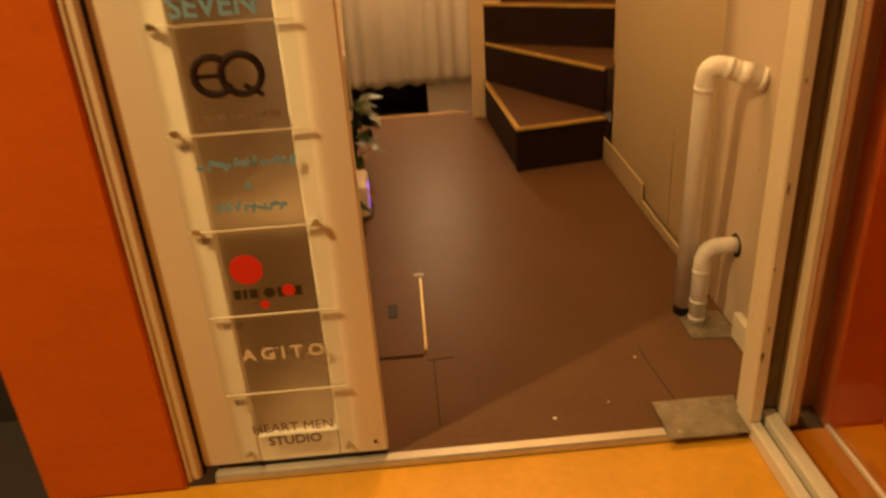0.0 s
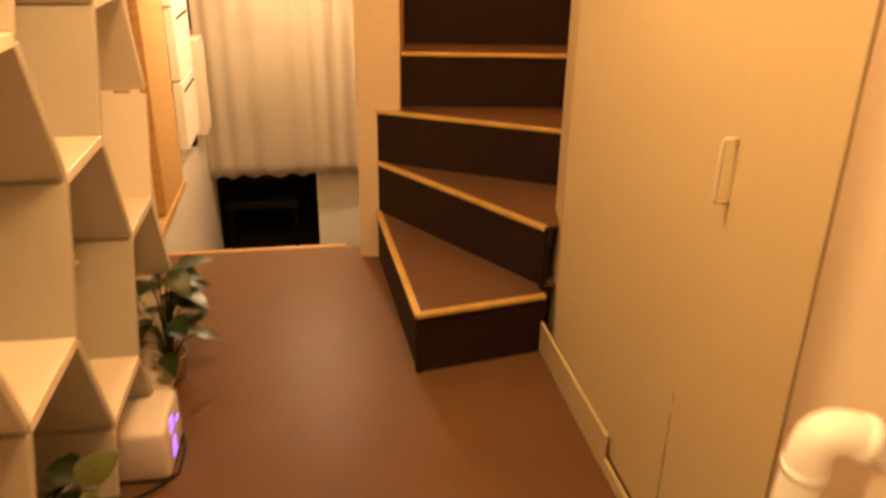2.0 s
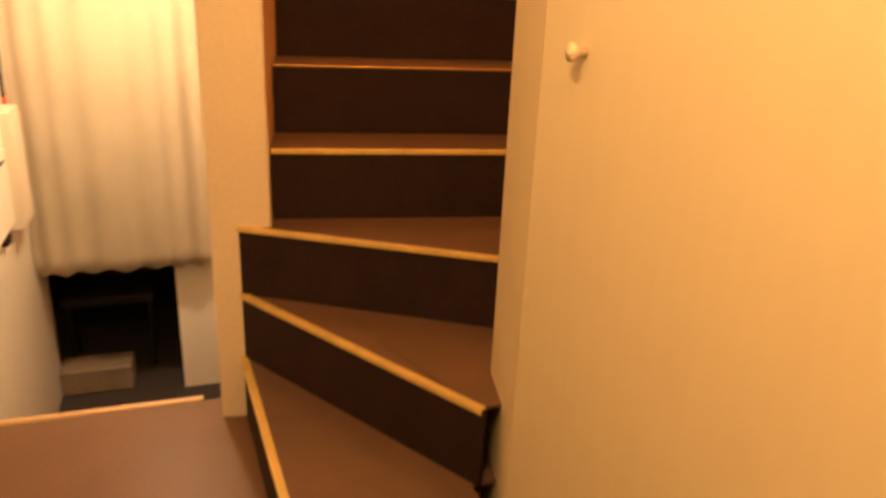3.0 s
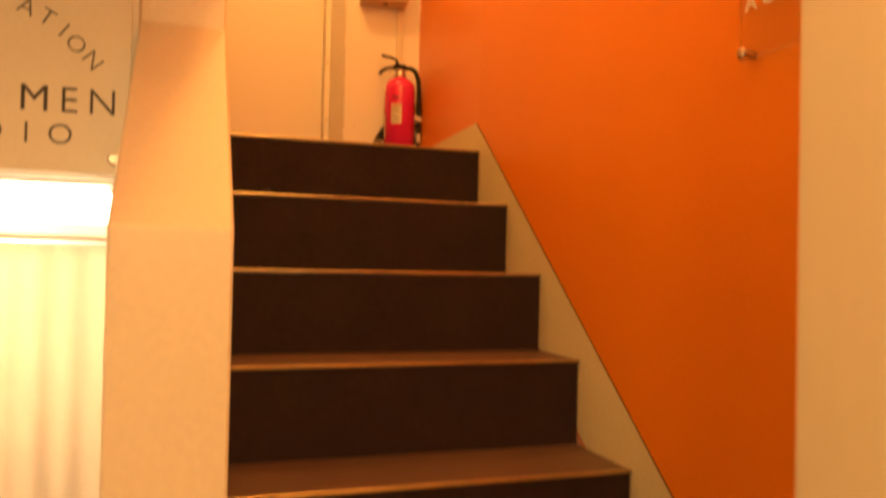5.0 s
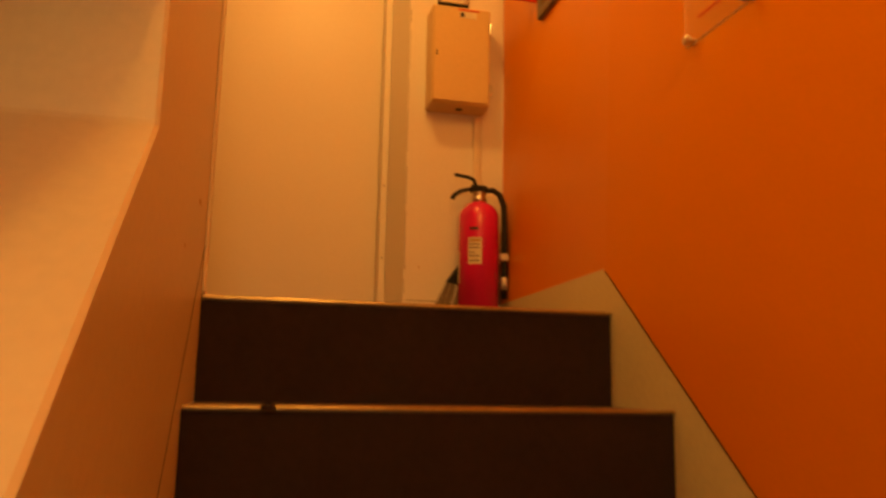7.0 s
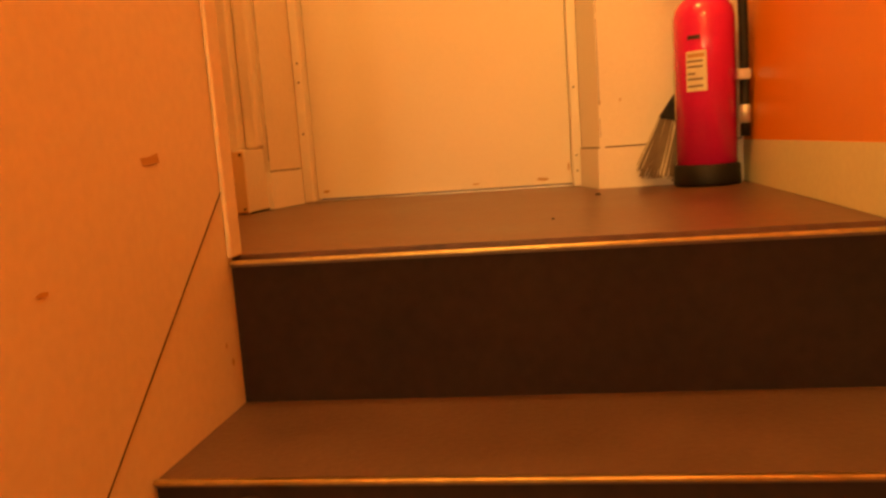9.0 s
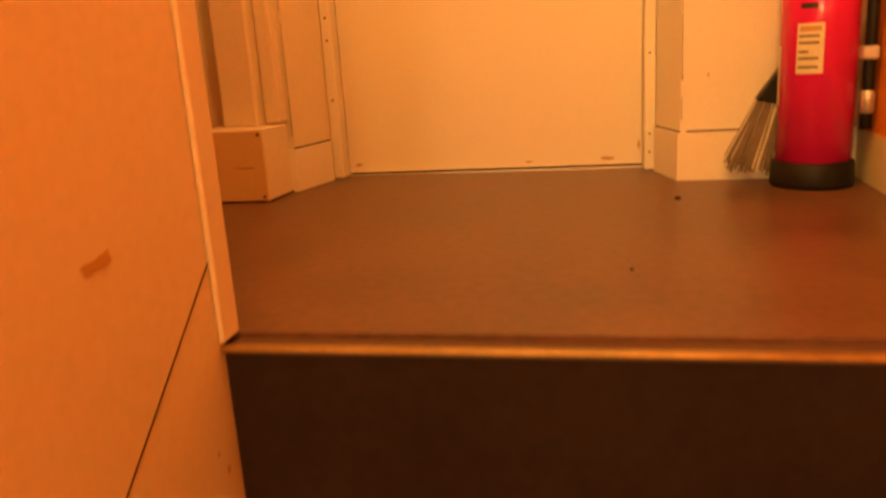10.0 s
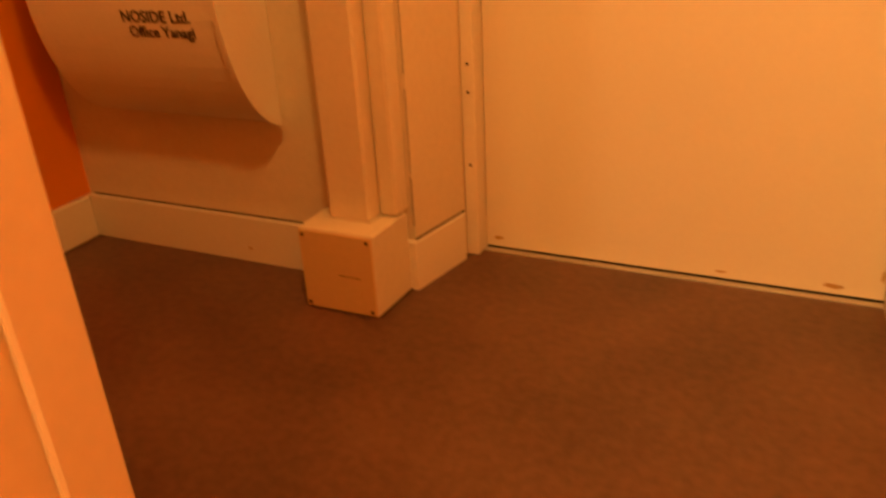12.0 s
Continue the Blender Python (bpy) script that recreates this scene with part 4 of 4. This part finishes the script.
part("hose", tube([(0.02, 0.0, 0.522), (0.045, -0.005, 0.525), (0.064, -0.02, 0.505), (0.076, -0.03, 0.46), (0.077, -0.034, 0.38), (0.077, -0.034, 0.25), (0.077, -0.034, 0.15), (0.077, -0.034, 0.118)], 0.0105, 12), BLACK, ext, "black rubber hose", True)
part("hose_clip", box(0.06, 0.0895, -0.048, -0.02, 0.255, 0.282, 0.004), ALU, ext)
part("nozzle", lathe([(0.001, 0.15), (0.013, 0.15), (0.013, 0.19), (0.011, 0.195), (0.001, 0.195)], 12, 0.077, -0.034), ALU, ext, "pale nozzle ring", True)


def wrap(a0, a1, z0, z1, r, mt, name, n=8, label=""):
    bm = bmesh.new()
    cols_ = []
    for i in range(n + 1):
        t = a0 + (a1 - a0) * i / n
        cols_.append([bm.verts.new((r * math.cos(t), r * math.sin(t), z)) for z in (z0, z1)])
    for p, q in zip(cols_, cols_[1:]):
        bm.faces.new((p[0], q[0], q[1], p[1]))
    return part(name, bm, mt, ext, label, True)


wrap(radians(-136), radians(-97), 0.235, 0.332, R + 0.0007, PAPER, "paper_label", 8, "pale paper label")
for z in (0.245, 0.262, 0.275, 0.292, 0.305):
    wrap(radians(-133), radians(-104 if z != 0.275 else -118), z, z + 0.005, R + 0.0011, BRISTLE, "print", 5)
wrap(radians(-132), radians(-101), 0.316, 0.326, R + 0.0011, WOOD, "print", 6)
wrap(radians(-132), radians(-108), 0.36, 0.37, R + 0.0007, INK, "print", 6)
wrap(radians(-185), radians(-172), 0.17, 0.29, R + 0.0007, PAPER, "paper_label", 3)

for ob in ext.children:
    ob.data.transform(Matrix.Diagonal((0.97, 0.97, 0.865, 1)))

brush = thing("hand_brush", "black hand brush with grey bristles leaning by the extinguisher", "brush", pose(0.826, 7.8, 1.8))
part("head", prism([(-0.035, 0.205), (0.075, 0.36), (0.085, 0.21), (0.07, 0.18)], -0.02, 0.02, "y", 0.003), BLACK, brush, "black brush head")
part("stick", tube([(0.06, 0, 0.33), (0.1, 0.02, 0.48)], 0.011, 10), BLACK, brush)
rng = random.Random(5)
bm, pale = bmesh.new(), bmesh.new()
for i in range(200):
    strands = pale if i % 4 == 0 else bm
    t, d = rng.random(), rng.uniform(-0.016, 0.016)
    x0, z0 = -0.033 + 0.1 * t, 0.206 - 0.028 * t
    x1, z1 = -0.1 + 0.165 * t + rng.uniform(-0.012, 0.012), 0.05 - 0.03 * t + rng.uniform(-0.02, 0.02)
    w = 0.0022
    vs = [strands.verts.new(p) for p in ((x0 - w, d, z0), (x0 + w, d, z0), (x1 + w, d * 1.3, z1), (x1 - w, d * 1.3, z1), (x0, d + w, z0), (x1, d * 1.3 + w, z1))]
    strands.faces.new((vs[0], vs[1], vs[2], vs[3]))
    strands.faces.new((vs[1], vs[4], vs[5], vs[2]))
    strands.faces.new((vs[4], vs[0], vs[3], vs[5]))
part("bristles", bm, BRISTLE, brush, "splayed grey bristles")
part("bristle_tips", pale, PAPER, brush, "pale strands among the bristles")

for ob in brush.children:
    ob.data.transform(Matrix.Scale(0.76, 4))

meter = thing("electric_box", "cream steel electric box on the landing wall", "electric box")
part("body", box(0.726, 0.922, 7.744, 7.839, 2.53, 2.868, 0.004), EBOX, meter)
part("door_panel", box(0.73, 0.918, 7.7365, 7.7435, 2.536, 2.862, 0.003), EBOX, meter)
part("sticker", box(0.815, 0.872, 7.7345, 7.7362, 2.826, 2.848), PAPER, meter)
part("sticker", box(0.817, 0.83, 7.7335, 7.7344, 2.829, 2.844), INK, meter)
part("sticker", box(0.81, 0.88, 7.7345, 7.7362, 2.852, 2.857), SIGN_RED, meter)
for z in (2.585, 2.8):
    part("hinge", cylinder((0.9235, 7.74, z - 0.02), (0.9235, 7.74, z + 0.02), 0.005, 10), METAL, meter)
for z in (2.69, 2.7):
    part("lock", box(0.737, 0.743, 7.7345, 7.7362, z, z + 0.005), BLACK, meter)
part("knockout", lathe([(0.0005, 2.5285), (0.012, 2.5285), (0.012, 2.5298), (0.0005, 2.5298)], 14, 0.83, 7.79), BLACK, meter)
panel = thing("switch_panel", "narrow switch panel with dark frame above the electric box", "switch panel")
part("back", box(0.762, 0.87, 7.829, 7.839, 2.915, 3.6, 0.002), BLACK, panel, "dark backing and upper window")
part("plate", box(0.768, 0.864, 7.82, 7.8285, 2.921, 3.215, 0.002), ALU, panel, "brushed steel plate")
for z in (2.975, 3.06):
    part("button", tube([(0.825, 7.8195, z), (0.825, 7.815, z), (0.825, 7.813, z)], [0.016, 0.016, 0.011], 18), METAL, panel)
    part("button_cap", tube([(0.825, 7.8125, z), (0.825, 7.81, z)], 0.009, 14), WHITE_INK, panel)
conduit = thing("cable_duct", "cream cable duct running down the wall behind the electric box", "duct")
part("cover", box(0.893, 0.918, 7.826, 7.839, 1.896, 2.529, 0.003), CREAM, conduit)

junction = thing("pipe_cover_box", "cream sheet-metal pipe cover box on the landing floor", "box")
part("body", prism([(-0.299, 7.716), (-0.157, 7.716), (-0.15, 7.825), (-0.299, 7.825)], 1.801, 1.951, "z", 0.002), CREAM, junction)
part("face", box(-0.297, -0.159, 7.7115, 7.7155, 1.804, 1.948, 0.001), EBOX, junction)
for x in (-0.289, -0.167):
    for z in (1.812, 1.94):
        part("screw", tube([(x, 7.7115, z), (x, 7.7095, z)], 0.003, 8), RISER, junction)
part("scratch", box(-0.225, -0.185, 7.7108, 7.7113, 1.872, 1.8732), RISER, junction)
part("seam", prism([(-0.1565, 7.7165), (-0.1495, 7.8245), (-0.1485, 7.8245), (-0.1555, 7.7165)], 1.8015, 1.8045), RISER, junction, "dark gap under the box")
riser_duct = thing("pipe_duct", "cream boxed-in pipe running up the wall above the cover box", "duct")
part("casing", box(-0.266, -0.187, 7.764, 7.839, 1.952, 4.29, 0.004), CREAM, riser_duct)
part("fillet", box(-0.1865, -0.15, 7.795, 7.839, 1.952, 4.29, 0.008, 2), CREAM, riser_duct)
part("collar", prism([(-0.268, 7.762), (-0.185, 7.762), (-0.185, 7.826), (-0.268, 7.826)], 1.9512, 1.9535), CREAM, riser_duct)

letter = thing("letter_box", "white curved letter box with printed name on the wall", "letter box")
prof = [(7.839 - 0.138 * math.sin(t), 2.34 - 0.25 * math.cos(t)) for t in np.linspace(0, math.pi / 2, 15)] + [(7.701, 2.495), (7.839, 2.495)]
part("body", prism(prof, -0.785, -0.392, "x", 0.001), WHITE, letter)
part("lid", box(-0.79, -0.388, 7.697, 7.839, 2.496, 2.507, 0.003), WHITE, letter)
rim = [(7.839 - 0.142 * math.sin(t), 2.34 - 0.254 * math.cos(t)) for t in np.linspace(0.12, math.pi / 2, 15)]
inner = [(7.839 - 0.13 * math.sin(t), 2.34 - 0.242 * math.cos(t)) for t in np.linspace(math.pi / 2, 0.12, 15)]
part("side_rim", prism(rim + [(7.697, 2.495), (7.709, 2.495)] + inner, -0.3915, -0.38, "x"), WHITE, letter)
tilt = Matrix.Translation((-0.507, 7.7045, 2.279)) @ pose(0, 0, 0, 98)
writing("lettering", "NOSIDE Ltd.", 0.0262, tilt, INK, letter, 0.0004, "CENTER", 0.0003)
tilt = Matrix.Translation((-0.501, 7.7083, 2.2555)) @ pose(0, 0, 0, 101)
writing("lettering", "Office Yanagi", 0.0252, tilt, INK, letter, 0.0004, "CENTER", 0.0003)

# scuffs on the stair wall and crumbs on the floor
scuff = thing("scuff_mark", "brown scuff on the painted stair wall", "scuff")
part("mark", prism([(6.752, 1.929), (6.788, 1.931), (6.785, 1.942), (6.765, 1.938), (6.748, 1.937)], 0.1222, 0.1227, "x"), WOOD, scuff)
for x, y, s in ((0.647, 7.646, 0.006), (0.55, 7.2, 0.003), (0.25, 6.64, 0.012)):
    crumb = thing("crumb", "small dark crumb on the floor", "debris", pose(x, y, 1.8 if y > 6.97 else 1.6))
    part("lump", lathe([(0.0005, 0.0003), (s, 0.0005), (s * 0.8, s * 0.6), (0.0005, s * 0.8)], 7), RISER, crumb)

# lamps overhead
for x, y, z, top in ((*P(0.3, 0.95, 2.105), 2.3195), (0.46, 4.95, 3.5, 4.2995), (0.37, 7.02, 3.5, 4.2995)):
    fitting = thing("pendant_lamp", "plain pendant lamp on a short cord", "lamp", pose(x, y, z))
    part("cord", cylinder((0, 0, 0.05), (0, 0, top - z), 0.004, 8), BLACK, fitting)
    part("socket", lathe([(0.001, 0.0), (0.03, 0.0), (0.03, 0.03), (0.012, 0.05), (0.001, 0.052)], 16), WHITE, fitting)

# ---- wear: floor seams, chips and smudges ----
seams = thing("floor_seam", "faint dark joint between sheets of brown flooring", "floor joint", LM)
part("joint", prism([(0.068, 0.08), (0.0705, 0.08), (0.0705, 0.37), (0.068, 0.37)], 0.0003, 0.0011), RISER, seams)
part("joint", prism([(0.664, 0.1), (0.6655, 0.1), (0.6425, 0.335), (0.641, 0.335)], 0.0003, 0.0011), RISER, seams)
part("joint", prism([(0.055, 0.3705), (0.127, 0.376), (0.127, 0.3775), (0.055, 0.372)], 0.0003, 0.0011), RISER, seams)


def chip(name, label, category, m, w, h, mt, seed):
    """A small ragged mark lying on a surface; m: x and y along the surface, z out of it."""
    rng = random.Random(seed)
    ob = thing(name, label, category, m)
    n = 9
    outline = [(0.5 * w * math.cos(2 * math.pi * k / n) * rng.uniform(0.5, 1.1), 0.5 * h * math.sin(2 * math.pi * k / n) * rng.uniform(0.5, 1.1)) for k in range(n)]
    part("mark", prism(outline, 0.0002, 0.0008), mt, ob)
    return ob


SIDE = Matrix(((0, 0, -1, 0), (-1, 0, 0, 0), (0, 1, 0, 0), (0, 0, 0, 1)))
for b_, z, w, h_ in ((0.139, 0.779, 0.006, 0.016), (0.05, 0.35, 0.008, 0.03), (0.05, 0.18, 0.005, 0.012), (0.36, 0.5, 0.003, 0.004)):
    chip("paint_chip", "small chip in the cream paint of the passage wall", "paint chip", LM @ Matrix.Translation((0.9348, b_, z)) @ SIDE, w, h_, RISER, int(z * 100))
for a_, z, w, h_ in ((0.797, 0.62, 0.005, 0.03), (0.8, 0.29, 0.006, 0.022), (0.795, 0.22, 0.008, 0.03), (0.8, 0.84, 0.005, 0.014), (0.794, 0.44, 0.004, 0.02), (0.805, 1.0, 0.006, 0.012)):
    chip("paint_chip", "small chip in the worn cream door jamb", "paint chip", LM @ Matrix.Translation((a_, -0.0464, z)) @ FACE, w, h_, RUST, int(z * 100))
for x, z, w, h_ in ((0.53, 1.822, 0.045, 0.01), (0.35, 1.82, 0.025, 0.006), (-0.06, 1.826, 0.02, 0.01), (0.598, 1.85, 0.006, 0.03)):
    chip("smudge", "faint brown smudge at the foot of the white door", "smudge", Matrix.Translation((x, 8.0298, z)) @ FACE, w, h_, WOOD, int(x * 100) + 60)
for x, z, w, h_ in ((0.719, 2.004, 0.006, 0.01), (0.672, 2.0, 0.003, 0.016)):
    chip("paint_chip", "tiny dark chip in the white landing wall", "paint chip", Matrix.Translation((x, 7.8398, z)) @ FACE, w, h_, WOOD, int(x * 100))
chip("paint_chip", "tiny dark chip in the white baseboard", "paint chip", Matrix.Translation((-0.5, 7.8258, 1.83)) @ FACE, 0.012, 0.006, WOOD, 4)
for y, z, w, h_ in ((6.565, 1.827, 0.02, 0.006), (6.92, 1.664, 0.008, 0.012), (6.905, 1.69, 0.005, 0.008), (6.6, 2.25, 0.012, 0.005)):
    chip("scuff_mark", "faint scuff on the painted stair wall", "scuff", Matrix.Translation((0.1221, y, z)) @ Matrix(((0, 0, 1, 0), (1, 0, 0, 0), (0, 1, 0, 0), (0, 0, 0, 1))), w, h_, WOOD, int(y * 10))
for a_, b_, s in ((0.354, 0.074, 0.006), (0.62, 0.3, 0.004), (0.5, 0.12, 0.003)):
    speck = thing("paint_speck", "tiny white speck on the brown floor", "debris", LM @ Matrix.Translation((a_, b_, 0)))
    part("speck", lathe([(0.0005, 0.0002), (s, 0.0004), (s * 0.7, s * 0.4), (0.0005, s * 0.5)], 6), WHITE, speck)
